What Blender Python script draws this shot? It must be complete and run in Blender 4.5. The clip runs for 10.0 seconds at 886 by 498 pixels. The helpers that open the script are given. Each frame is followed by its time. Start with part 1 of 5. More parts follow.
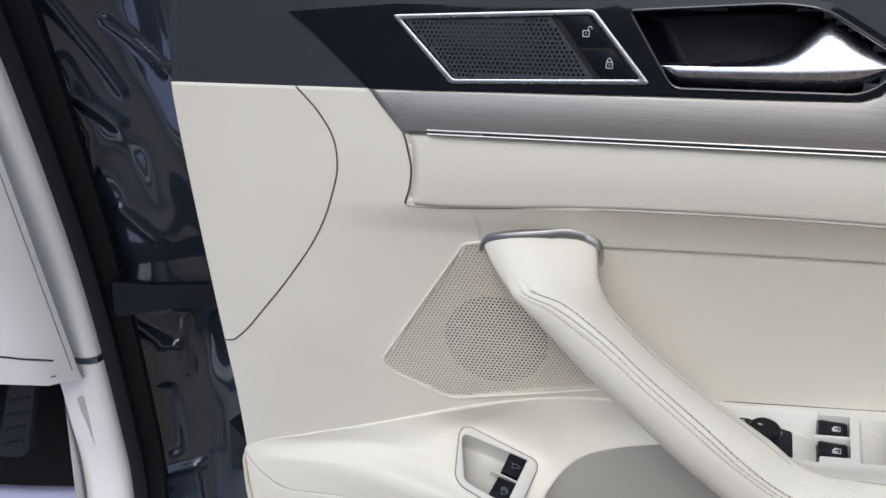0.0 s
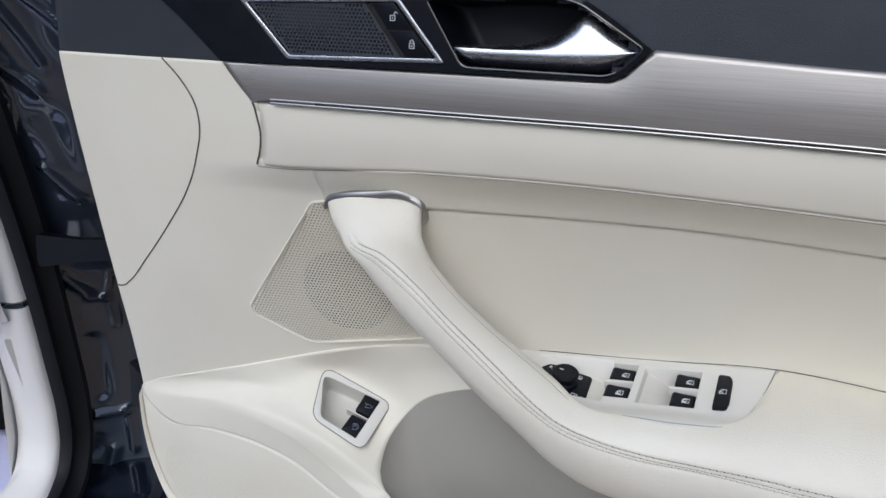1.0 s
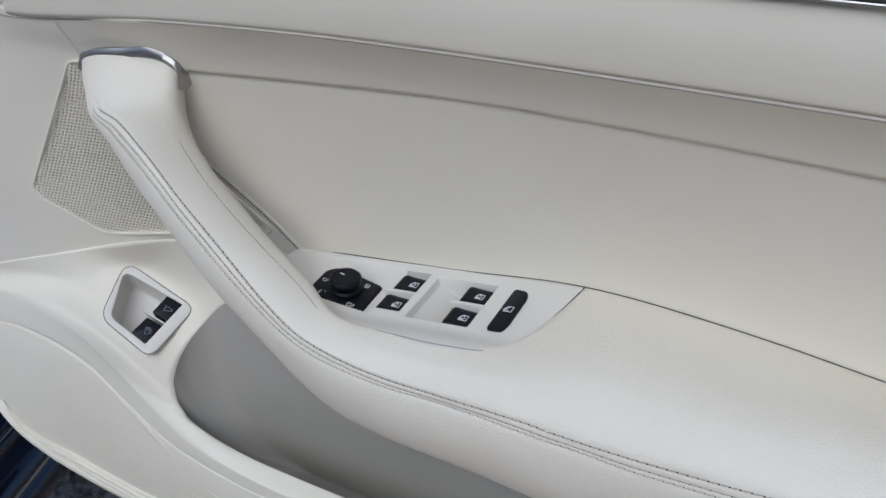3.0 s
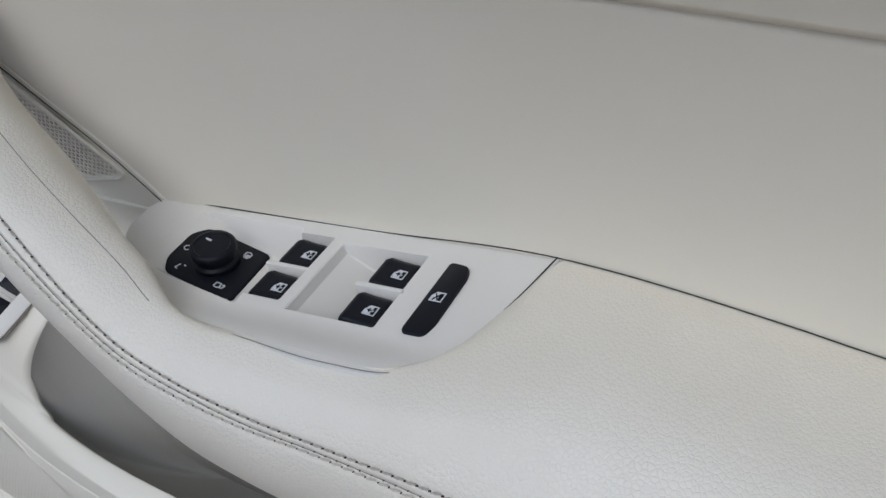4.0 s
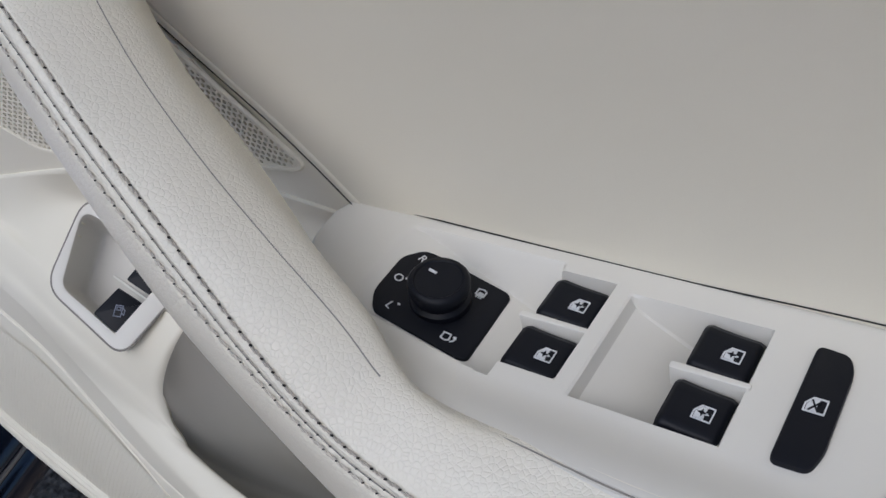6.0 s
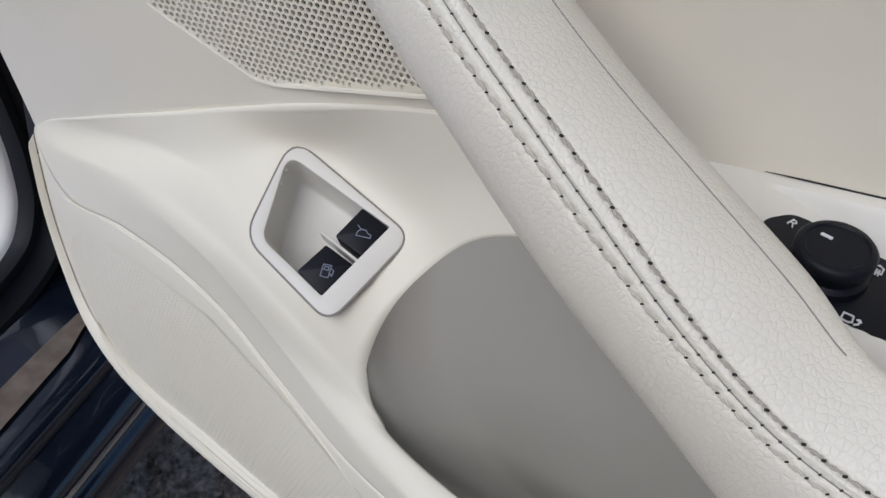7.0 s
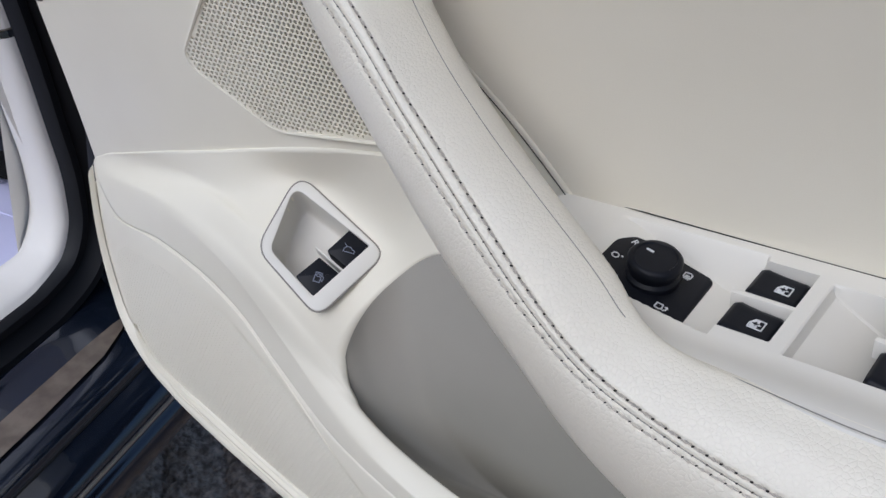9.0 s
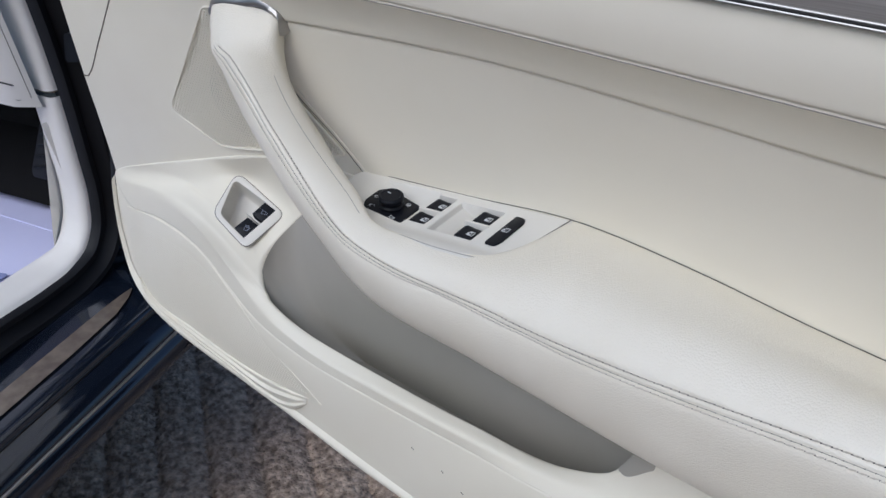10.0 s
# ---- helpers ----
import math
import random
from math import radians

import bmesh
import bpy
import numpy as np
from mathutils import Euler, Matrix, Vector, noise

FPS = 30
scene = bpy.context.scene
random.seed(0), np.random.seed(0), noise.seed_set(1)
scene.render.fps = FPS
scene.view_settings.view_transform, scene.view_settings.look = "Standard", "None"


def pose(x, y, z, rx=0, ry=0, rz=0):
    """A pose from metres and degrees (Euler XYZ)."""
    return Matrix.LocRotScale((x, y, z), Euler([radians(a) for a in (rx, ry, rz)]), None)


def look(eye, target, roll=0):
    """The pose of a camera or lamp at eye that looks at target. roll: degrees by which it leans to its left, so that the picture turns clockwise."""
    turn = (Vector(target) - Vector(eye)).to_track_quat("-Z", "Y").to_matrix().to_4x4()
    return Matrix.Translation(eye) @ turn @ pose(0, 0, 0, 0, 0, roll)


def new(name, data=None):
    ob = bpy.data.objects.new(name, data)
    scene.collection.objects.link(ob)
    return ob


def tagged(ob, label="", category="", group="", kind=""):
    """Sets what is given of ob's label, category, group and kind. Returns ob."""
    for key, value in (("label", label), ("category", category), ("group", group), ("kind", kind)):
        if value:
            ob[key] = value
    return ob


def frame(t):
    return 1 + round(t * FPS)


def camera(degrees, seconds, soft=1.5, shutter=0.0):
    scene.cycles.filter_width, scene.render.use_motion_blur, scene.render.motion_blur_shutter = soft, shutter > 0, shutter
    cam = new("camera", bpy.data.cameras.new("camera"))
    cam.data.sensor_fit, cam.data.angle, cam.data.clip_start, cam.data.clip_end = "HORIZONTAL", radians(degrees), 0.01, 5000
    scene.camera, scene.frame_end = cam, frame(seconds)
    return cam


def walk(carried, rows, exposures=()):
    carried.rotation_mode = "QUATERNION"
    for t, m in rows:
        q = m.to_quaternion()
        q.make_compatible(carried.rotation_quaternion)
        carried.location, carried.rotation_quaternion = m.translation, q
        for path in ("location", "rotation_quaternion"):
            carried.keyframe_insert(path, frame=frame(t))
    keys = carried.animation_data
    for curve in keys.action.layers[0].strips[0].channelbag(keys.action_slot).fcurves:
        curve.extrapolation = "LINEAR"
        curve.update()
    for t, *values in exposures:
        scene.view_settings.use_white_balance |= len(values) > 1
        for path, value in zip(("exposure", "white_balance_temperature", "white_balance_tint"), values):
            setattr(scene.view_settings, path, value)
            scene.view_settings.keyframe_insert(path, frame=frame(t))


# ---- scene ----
cam = camera(55.2, 10.0)
ROWS = [
    (0.0, 0.0244, 0.1428, 1.0345, 65.21, 3.01, 21.20),
    (0.5, 0.0828, 0.1290, 1.0425, 65.10, 1.90, 21.03),
    (1.0, 0.1726, 0.1158, 1.0382, 64.83, 1.61, 23.00),
    (1.5, 0.2509, 0.1292, 1.0339, 64.19, 1.31, 25.43),
    (2.0, 0.3231, 0.1467, 1.0272, 63.42, 1.21, 27.68),
    (3.5, 0.2975, 0.3667, 0.9142, 57.60, 2.20, 28.91),
    (4.0, 0.2774, 0.4355, 0.8867, 54.16, 3.67, 29.08),
    (4.5, 0.2587, 0.4595, 0.8759, 51.99, 4.12, 29.65),
    (5.0, 0.2217, 0.4847, 0.8701, 50.54, 4.72, 31.04),
    (6.5, 0.1197, 0.4704, 0.8436, 50.54, 2.74, 36.19),
    (7.0, 0.0689, 0.4495, 0.8178, 51.47, 1.51, 38.63),
    (7.5, 0.0475, 0.4499, 0.8044, 51.69, 1.00, 40.18),
    (8.0, 0.0572, 0.4487, 0.8069, 52.57, 0.51, 41.03),
    (8.5, 0.0641, 0.4332, 0.8207, 53.65, 0.03, 41.52),
    (9.0, 0.1469, 0.4013, 0.8622, 55.08, 0.44, 41.39),
    (9.5, 0.2922, 0.3136, 0.9241, 56.45, 0.99, 40.81),
    (10.0, 0.4465, 0.2263, 0.9926, 58.26, 0.89, 40.36),
]
walk(cam, [(t, pose(x, y, z, rx, ry, rz)) for t, x, y, z, rx, ry, rz in ROWS], exposures=[(0.0, -0.28, 5920, 9), (1.0, -0.39, 5780, 8), (2.0, -0.55, 5660, 8), (3.5, -0.67, 5630, 9), (4.5, -0.82, 5630, 9), (5.2, -0.84, 5730, 10), (6.5, -0.59, 5780, 10), (7.5, -0.47, 5960, 10), (8.5, -0.45, 5960, 10), (9.0, -0.45, 5780, 10), (10.0, -0.47, 5700, 9)])

# ---- world and light ----
world = bpy.data.worlds.new("world")
scene.world = world
world.use_nodes = True
wn, wl = world.node_tree.nodes, world.node_tree.links
sky = wn.new("ShaderNodeTexSky")
sky.sky_type, sky.sun_disc = "NISHITA", False
sky.sun_elevation, sky.sun_rotation = radians(43), radians(166)
sky.air_density, sky.dust_density, sky.ozone_density = 1.0, 3.0, 2.0
wn["Background"].inputs["Strength"].default_value = 0.15
wl.new(sky.outputs["Color"], wn["Background"].inputs["Color"])
sun = new("sun", bpy.data.lights.new("sun", "SUN"))
sun.data.energy, sun.data.angle, sun.data.color = 1.6, radians(46), (1.0, 0.97, 0.925)
sun.matrix_world = look((-0.65, -1.55, 3.2), (0, 0.5, 0.6))


# ---- materials ----
def mat(name, color, rough=0.5, metal=0.0, coat=0.0, spec=0.5):
    m = bpy.data.materials.new(name)
    m.use_nodes = True
    b = m.node_tree.nodes["Principled BSDF"]
    b.inputs["Base Color"].default_value = (*color, 1)
    b.inputs["Roughness"].default_value = rough
    b.inputs["Metallic"].default_value = metal
    b.inputs["Coat Weight"].default_value = coat
    b.inputs["Coat Roughness"].default_value = 0.04
    b.inputs["Specular IOR Level"].default_value = spec
    return m


def node(m, kind, **values):
    n = m.node_tree.nodes.new(kind)
    for k, v in values.items():
        n.inputs[k].default_value = v
    return n


def coords(m, scale=(1, 1, 1)):
    tex = m.node_tree.nodes.new("ShaderNodeTexCoord")
    mp = m.node_tree.nodes.new("ShaderNodeMapping")
    mp.inputs["Scale"].default_value = scale
    m.node_tree.links.new(tex.outputs["Object"], mp.inputs["Vector"])
    return mp.outputs["Vector"]


def vary(m, c1, c2, scale, detail=4.0, stretch=(1, 1, 1), lo=0.35, hi=0.65):
    """Base colour between c1 and c2 by noise."""
    L = m.node_tree.links
    n = node(m, "ShaderNodeTexNoise", Scale=scale, Detail=detail)
    L.new(coords(m, stretch), n.inputs["Vector"])
    r = m.node_tree.nodes.new("ShaderNodeValToRGB")
    r.color_ramp.elements[0].position, r.color_ramp.elements[1].position = lo, hi
    r.color_ramp.elements[0].color, r.color_ramp.elements[1].color = (*c1, 1), (*c2, 1)
    L.new(n.outputs["Fac"], r.inputs["Fac"])
    L.new(r.outputs["Color"], m.node_tree.nodes["Principled BSDF"].inputs["Base Color"])


def bump(m, layers, distance=0.0004):
    """layers: (noise, voronoi, pebble or cells, scale, strength, stretch)."""
    L = m.node_tree.links
    last = None
    for kind, scale, strength, stretch in layers:
        if kind == "noise":
            n = node(m, "ShaderNodeTexNoise", Scale=scale, Detail=3.0)
            out = n.outputs["Fac"]
        else:
            n = node(m, "ShaderNodeTexVoronoi", Scale=scale)
            n.feature = {"voronoi": "F1", "pebble": "SMOOTH_F1", "cells": "DISTANCE_TO_EDGE"}[kind]
            if kind == "pebble":
                n.inputs["Smoothness"].default_value = 0.35
            out = n.outputs["Distance"]
            if kind == "cells":
                soft = node(m, "ShaderNodeMapRange")
                soft.interpolation_type = "SMOOTHSTEP"
                soft.inputs["From Max"].default_value = 0.17
                L.new(out, soft.inputs["Value"])
                out = soft.outputs["Result"]
        L.new(coords(m, stretch), n.inputs["Vector"])
        b = node(m, "ShaderNodeBump", Strength=strength, Distance=distance)
        if kind in ("voronoi", "pebble"):
            b.invert = True
        L.new(out, b.inputs["Height"])
        if last:
            L.new(last, b.inputs["Normal"])
        last = b.outputs["Normal"]
    L.new(last, m.node_tree.nodes["Principled BSDF"].inputs["Normal"])


def rough_by_noise(m, lo, hi, scale, stretch=(1, 1, 1)):
    L = m.node_tree.links
    n = node(m, "ShaderNodeTexNoise", Scale=scale, Detail=4.0)
    L.new(coords(m, stretch), n.inputs["Vector"])
    r = node(m, "ShaderNodeMapRange")
    r.inputs["To Min"].default_value, r.inputs["To Max"].default_value = lo, hi
    L.new(n.outputs["Fac"], r.inputs["Value"])
    L.new(r.outputs["Result"], m.node_tree.nodes["Principled BSDF"].inputs["Roughness"])


ONE = (1, 1, 1)
CREAM = mat("cream plastic", (0.74, 0.70, 0.60), 0.48)
vary(CREAM, (0.755, 0.71, 0.59), (0.785, 0.745, 0.63), 9)
bump(CREAM, [("noise", 2200, 0.12, ONE)], 0.0002)
LEATHER = mat("cream leather", (0.76, 0.72, 0.63), 0.42, spec=0.65)
vary(LEATHER, (0.755, 0.705, 0.59), (0.795, 0.75, 0.64), 14)
bump(LEATHER, [("pebble", 600, 0.32, ONE), ("cells", 600, 0.32, ONE), ("noise", 2600, 0.10, ONE), ("noise", 70, 0.10, ONE)], 0.0003)
rough_by_noise(LEATHER, 0.31, 0.46, 30)
PAD = mat("cream leatherette", (0.72, 0.68, 0.585), 0.5)
vary(PAD, (0.71, 0.665, 0.555), (0.745, 0.70, 0.59), 8)
bump(PAD, [("cells", 900, 0.10, ONE), ("noise", 30, 0.05, ONE)], 0.0003)
SHELL = mat("pale grey switch plastic", (0.70, 0.69, 0.65), 0.45)
vary(SHELL, (0.66, 0.635, 0.575), (0.70, 0.675, 0.615), 12)
bump(SHELL, [("noise", 2500, 0.08, ONE)], 0.0002)
BLACKP = mat("black switch plastic", (0.004, 0.005, 0.009), 0.45, spec=0.22)
bump(BLACKP, [("noise", 2600, 0.10, ONE)], 0.0002)
PIANO = mat("gloss black lacquer", (0.006, 0.007, 0.010), 0.06, coat=0.6)
rough_by_noise(PIANO, 0.04, 0.10, 40)
DARK = mat("charcoal soft plastic", (0.028, 0.032, 0.042), 0.5)
vary(DARK, (0.025, 0.029, 0.038), (0.031, 0.036, 0.047), 20)
bump(DARK, [("voronoi", 1500, 0.35, ONE)], 0.0004)
ALU = mat("brushed aluminium", (0.62, 0.60, 0.58), 0.48, metal=1.0)
vary(ALU, (0.42, 0.39, 0.36), (0.495, 0.465, 0.435), 1600, stretch=(0.008, 1, 1))
bump(ALU, [("noise", 2600, 0.06, (0.008, 1, 1))], 0.0001)
CHROME = mat("satin chrome", (0.56, 0.56, 0.575), 0.26, metal=1.0)
rough_by_noise(CHROME, 0.22, 0.32, 60)
SATIN = mat("satin grey metal", (0.40, 0.39, 0.38), 0.36, metal=1.0)
INK = mat("pale grey print", (0.66, 0.67, 0.68), 0.5)
INKD = mat("dim blue grey print", (0.16, 0.18, 0.24), 0.5)
SEAM = mat("dark seam gap", (0.10, 0.085, 0.065), 0.8)
SEAMK = mat("black seam gap", (0.015, 0.014, 0.013), 0.8)
HOLE = mat("dark needle hole", (0.025, 0.021, 0.018), 0.9)
THREAD = mat("grey stitching thread", (0.50, 0.455, 0.39), 0.75)
THREADP = mat("pale stitching thread", (0.60, 0.55, 0.47), 0.75)
CLOTH = mat("taupe loudspeaker cloth", (0.60, 0.52, 0.41), 0.9)
# same cream plastic as the panel, its base darkened to stand for pocket shade
POCKET_SHADE = mat("cream pocket plastic darkened for shade", (0.38, 0.36, 0.315), 0.27)
vary(POCKET_SHADE, (0.36, 0.345, 0.30), (0.40, 0.38, 0.335), 7)
bump(POCKET_SHADE, [("noise", 1800, 0.12, (1, 1, 1))], 0.0002)
FINE = mat("fine grey joint", (0.26, 0.24, 0.215), 0.8)
bump(THREAD, [("noise", 4000, 0.6, ONE)], 0.0004)
NAVY = mat("dark blue car paint", (0.013, 0.020, 0.038), 0.16, metal=0.5, coat=1.0)
# base lighter than the sill paint, standing in for missing reflections on the pillar
FOIL = mat("dark blue paint under wrinkled clear foil", (0.040, 0.052, 0.075), 0.10, metal=0.3, coat=1.0)
RUBBER = mat("black rubber", (0.008, 0.009, 0.012), 0.6, spec=0.35)
bump(RUBBER, [("noise", 900, 0.2, ONE)], 0.0003)
CARPET = mat("black carpet", (0.008, 0.008, 0.010), 0.95)
bump(CARPET, [("noise", 900, 0.8, ONE)], 0.002)
TRIM = mat("ivory interior trim", (0.71, 0.69, 0.67), 0.5)
vary(TRIM, (0.77, 0.745, 0.70), (0.80, 0.775, 0.73), 10)
bump(TRIM, [("noise", 2000, 0.12, ONE)], 0.0003)
PAPER = mat("lilac paper", (0.56, 0.58, 0.88), 0.6)
vary(PAPER, (0.66, 0.67, 0.92), (0.70, 0.71, 0.95), 6)
STEEL = mat("hinge steel", (0.010, 0.013, 0.020), 0.40, metal=0.4)


# ---- mesh helpers ----
def part(name, bm, material, parent=None, label="", smooth=True, crisp=0.75):
    """One mesh object from a bmesh, under a thing or a part."""
    bmesh.ops.recalc_face_normals(bm, faces=bm.faces)
    for e in bm.edges:
        if len(e.link_faces) == 2 and e.calc_face_angle(0.0) > crisp:
            e.smooth = False
    me = bpy.data.meshes.new(name)
    bm.to_mesh(me)
    bm.free()
    me.materials.append(material)
    for p in me.polygons:
        p.use_smooth = smooth
    ob = new(name, me)
    if parent is not None:
        ob.parent = parent
    if label:
        ob["label"] = label
    return ob


def thing(name, place, label, category, turn=0.0):
    e = new(name)
    e.empty_display_size = 0.05
    e.matrix_basis = pose(*place, 0, 0, turn)
    return tagged(e, label, category)


def solid(ob, thick, front=(0.1, -1, 0.35)):
    """Thickness behind the visible side, which looks towards front."""
    if sum(p.area * p.normal.dot(Vector(front)) for p in ob.data.polygons) < 0:
        ob.data.flip_normals()
    m = ob.modifiers.new("thickness", "SOLIDIFY")
    m.thickness, m.offset = thick, -1.0
    return ob


def soften(ob, width, segments=2, angle=35):
    m = ob.modifiers.new("edges", "BEVEL")
    m.width, m.segments, m.limit_method, m.angle_limit = width, segments, "ANGLE", radians(angle)
    return ob


def curve_at(points, t):
    """Catmull-Rom through points, t from 0 to 1 by even steps of the points."""
    n = len(points) - 1
    s = min(max(t, 0.0), 1.0) * n
    i = min(int(s), n - 1)
    w = s - i
    p1, p2 = np.array(points[i], float), np.array(points[i + 1], float)
    p0 = np.array(points[i - 1], float) if i > 0 else 2 * p1 - p2
    p3 = np.array(points[i + 2], float) if i + 2 <= n else 2 * p2 - p1
    # tangents weighted by the lengths of the neighbouring spans
    d0, d1, d2 = (float(np.linalg.norm(b - a)) + 1e-9 for a, b in ((p0, p1), (p1, p2), (p2, p3)))
    m1 = d1 * ((p1 - p0) / d0 * d1 + (p2 - p1) / d1 * d0) / (d0 + d1)
    m2 = d1 * ((p2 - p1) / d1 * d2 + (p3 - p2) / d2 * d1) / (d1 + d2)
    return (2 * w ** 3 - 3 * w * w + 1) * p1 + (w ** 3 - 2 * w * w + w) * m1 + (3 * w * w - 2 * w ** 3) * p2 + (w ** 3 - w * w) * m2


def spline(points, n):
    return [curve_at(points, k / (n - 1)) for k in range(n)]


def grid(rows, close_rows=False, close_cols=False):
    """A bmesh sheet through rows of points."""
    bm = bmesh.new()
    vs = [[bm.verts.new(tuple(float(c) for c in p)) for p in row] for row in rows]
    nr, nc = len(vs), len(vs[0])
    for i in range(nr if close_rows else nr - 1):
        for j in range(nc if close_cols else nc - 1):
            a, b = vs[i], vs[(i + 1) % nr]
            k = (j + 1) % nc
            bm.faces.new((a[j], a[k], b[k], b[j]))
    return bm


def tube(points, radius, sides=8, closed=False, flat=1.0):
    """A bmesh tube along points; flat squeezes it across its side."""
    pts = [Vector(tuple(float(c) for c in p)) for p in points]
    n = len(pts)
    rows = []
    for i, p in enumerate(pts):
        a = pts[i - 1] if (i > 0 or closed) else p
        b = pts[(i + 1) % n] if (i < n - 1 or closed) else p
        d = (b - a).normalized()
        side = d.cross(Vector((0, 1, 0)))
        if side.length < 0.1:
            side = d.cross(Vector((1, 0, 0)))
        side.normalize()
        up = side.cross(d).normalized()
        rows.append([p + radius * (math.cos(q) * side + flat * math.sin(q) * up) for q in (2 * math.pi * k / sides for k in range(sides))])
    bm = grid(rows, close_rows=closed, close_cols=True)
    if not closed:
        bm.verts.ensure_lookup_table()
        bm.faces.new([bm.verts[k] for k in range(sides)])
        bm.faces.new([bm.verts[(n - 1) * sides + k] for k in range(sides)])
    return bm


def rounded(poly, radius, steps=4):
    """A 2D polygon with rounded corners; radius may be a list."""
    out = []
    n = len(poly)
    for i in range(n):
        p, a, b = (np.array(poly[k % n], float) for k in (i, i - 1, i + 1))
        r = radius[i] if isinstance(radius, (list, tuple)) else radius
        da, db = a - p, b - p
        la, lb = np.linalg.norm(da), np.linalg.norm(db)
        r = min(r, 0.45 * la, 0.45 * lb)
        s, e = p + da / la * r, p + db / lb * r
        for k in range(steps + 1):
            w = k / steps
            out.append((1 - w) ** 2 * s + 2 * w * (1 - w) * p + w * w * e)
    return out


def plate(outer, depth, place, holes=(), bevel=0.0, fine=0.0):
    """A slab with the 2D outline outer and holes; place(u, v, h) maps it to 3D, h from 0 at the front to -depth."""
    bm = bmesh.new()
    loops = []
    for loop in (outer, *holes):
        vs = [bm.verts.new((float(u), float(v), 0)) for u, v in loop]
        loops.append([bm.edges.new((vs[i], vs[(i + 1) % len(vs)])) for i in range(len(vs))])
    if holes:
        bmesh.ops.triangle_fill(bm, use_beauty=True, edges=[e for l in loops for e in l])
    else:
        bm.faces.new([v for v in bm.verts])
    for _ in range(6 if fine else 0):
        long = [e for e in bm.edges if e.calc_length() > fine]
        bmesh.ops.subdivide_edges(bm, edges=long, cuts=1, use_grid_fill=False)
        bmesh.ops.triangulate(bm, faces=bm.faces)
    top = list(bm.faces)
    ext = bmesh.ops.extrude_face_region(bm, geom=top)
    down = [v for v in ext["geom"] if isinstance(v, bmesh.types.BMVert)]
    for v in down:
        v.co.z = -depth
    if bevel:
        rim = [e for e in bm.edges if all(abs(v.co.z) < 1e-7 for v in e.verts) and len(e.link_faces) == 2 and any(abs(f.normal.z) < 0.5 or f.calc_center_median().z < -1e-6 for f in e.link_faces)]
        bm.normal_update()
        bmesh.ops.bevel(bm, geom=rim, offset=bevel, segments=2, profile=0.5, affect="EDGES")
    for v in bm.verts:
        v.co = Vector(tuple(float(c) for c in place(v.co.x, v.co.y, v.co.z)))
    return bm


def inside(poly, p):
    c = False
    n = len(poly)
    for i in range(n):
        (x1, y1), (x2, y2) = poly[i], poly[i - 1]
        if (y1 > p[1]) != (y2 > p[1]) and p[0] < (x2 - x1) * (p[1] - y1) / (y2 - y1) + x1:
            c = not c
    return c


def clip(poly, region):
    """poly cut to a convex region (both counter-clockwise)."""
    out = list(poly)
    n = len(region)
    for i in range(n):
        a, b = region[i], region[(i + 1) % n]
        src, out = out, []
        for j in range(len(src)):
            p, q = src[j - 1], src[j]
            sp = (b[0] - a[0]) * (p[1] - a[1]) - (b[1] - a[1]) * (p[0] - a[0])
            sq = (b[0] - a[0]) * (q[1] - a[1]) - (b[1] - a[1]) * (q[0] - a[0])
            if (sp < 0) != (sq < 0):
                w = sp / (sp - sq)
                out.append((p[0] + w * (q[0] - p[0]), p[1] + w * (q[1] - p[1])))
            if sq >= 0:
                out.append(q)
        if not out:
            return out
    return out


def perforated(region, pitch, hole, place, sides=12, depth=0.0012, skip=None):
    """A plate of hexagon cells, each with a real hole, cut to a convex region; place(u, v, h)."""
    area = sum(region[i - 1][0] * region[i][1] - region[i][0] * region[i - 1][1] for i in range(len(region)))
    if area < 0:
        region = region[::-1]
    us, vs = [p[0] for p in region], [p[1] for p in region]
    R = pitch / math.sqrt(3)
    verts, faces = [], []
    row, v = 0, min(vs) - pitch
    while v < max(vs) + pitch:
        u = min(us) - pitch + (pitch / 2 if row % 2 else 0)
        while u < max(us) + pitch:
            six = [(u + R * math.sin(k * math.pi / 3), v - R * math.cos(k * math.pi / 3)) for k in range(6)]
            whole = all(inside(region, (u + 1.02 * (a - u), v + 1.02 * (b - v))) for a, b in six)
            if whole and not (skip and skip(u, v)):
                ring = []
                for k in range(sides):
                    q = 2 * math.pi * k / sides
                    j = k * 6 / sides
                    i, w = int(j), j - int(j)
                    o = (six[i][0] + w * (six[(i + 1) % 6][0] - six[i][0]), six[i][1] + w * (six[(i + 1) % 6][1] - six[i][1]))
                    ring.append((o, (u + hole * math.sin(q), v - hole * math.cos(q))))
                base = len(verts)
                for o, h in ring:
                    verts += [place(*o, 0), place(*h, 0), place(*h, -depth)]
                for k in range(sides):
                    a, b = base + 3 * k, base + 3 * ((k + 1) % sides)
                    faces += [(a, b, b + 1, a + 1), (a + 1, b + 1, b + 2, a + 2)]
            else:
                c = clip(six, region)
                if len(c) > 2:
                    base = len(verts)
                    verts += [place(*p, 0) for p in c]
                    faces.append(tuple(range(base, base + len(c))))
            u += pitch
        v += pitch * math.sqrt(3) / 2
        row += 1
    me = bpy.data.meshes.new("perforated")
    me.from_pydata([tuple(float(c) for c in p) for p in verts], [], faces)
    bm = bmesh.new()
    bm.from_mesh(me)
    bpy.data.meshes.remove(me)
    bmesh.ops.remove_doubles(bm, verts=bm.verts, dist=1e-6)
    return bm


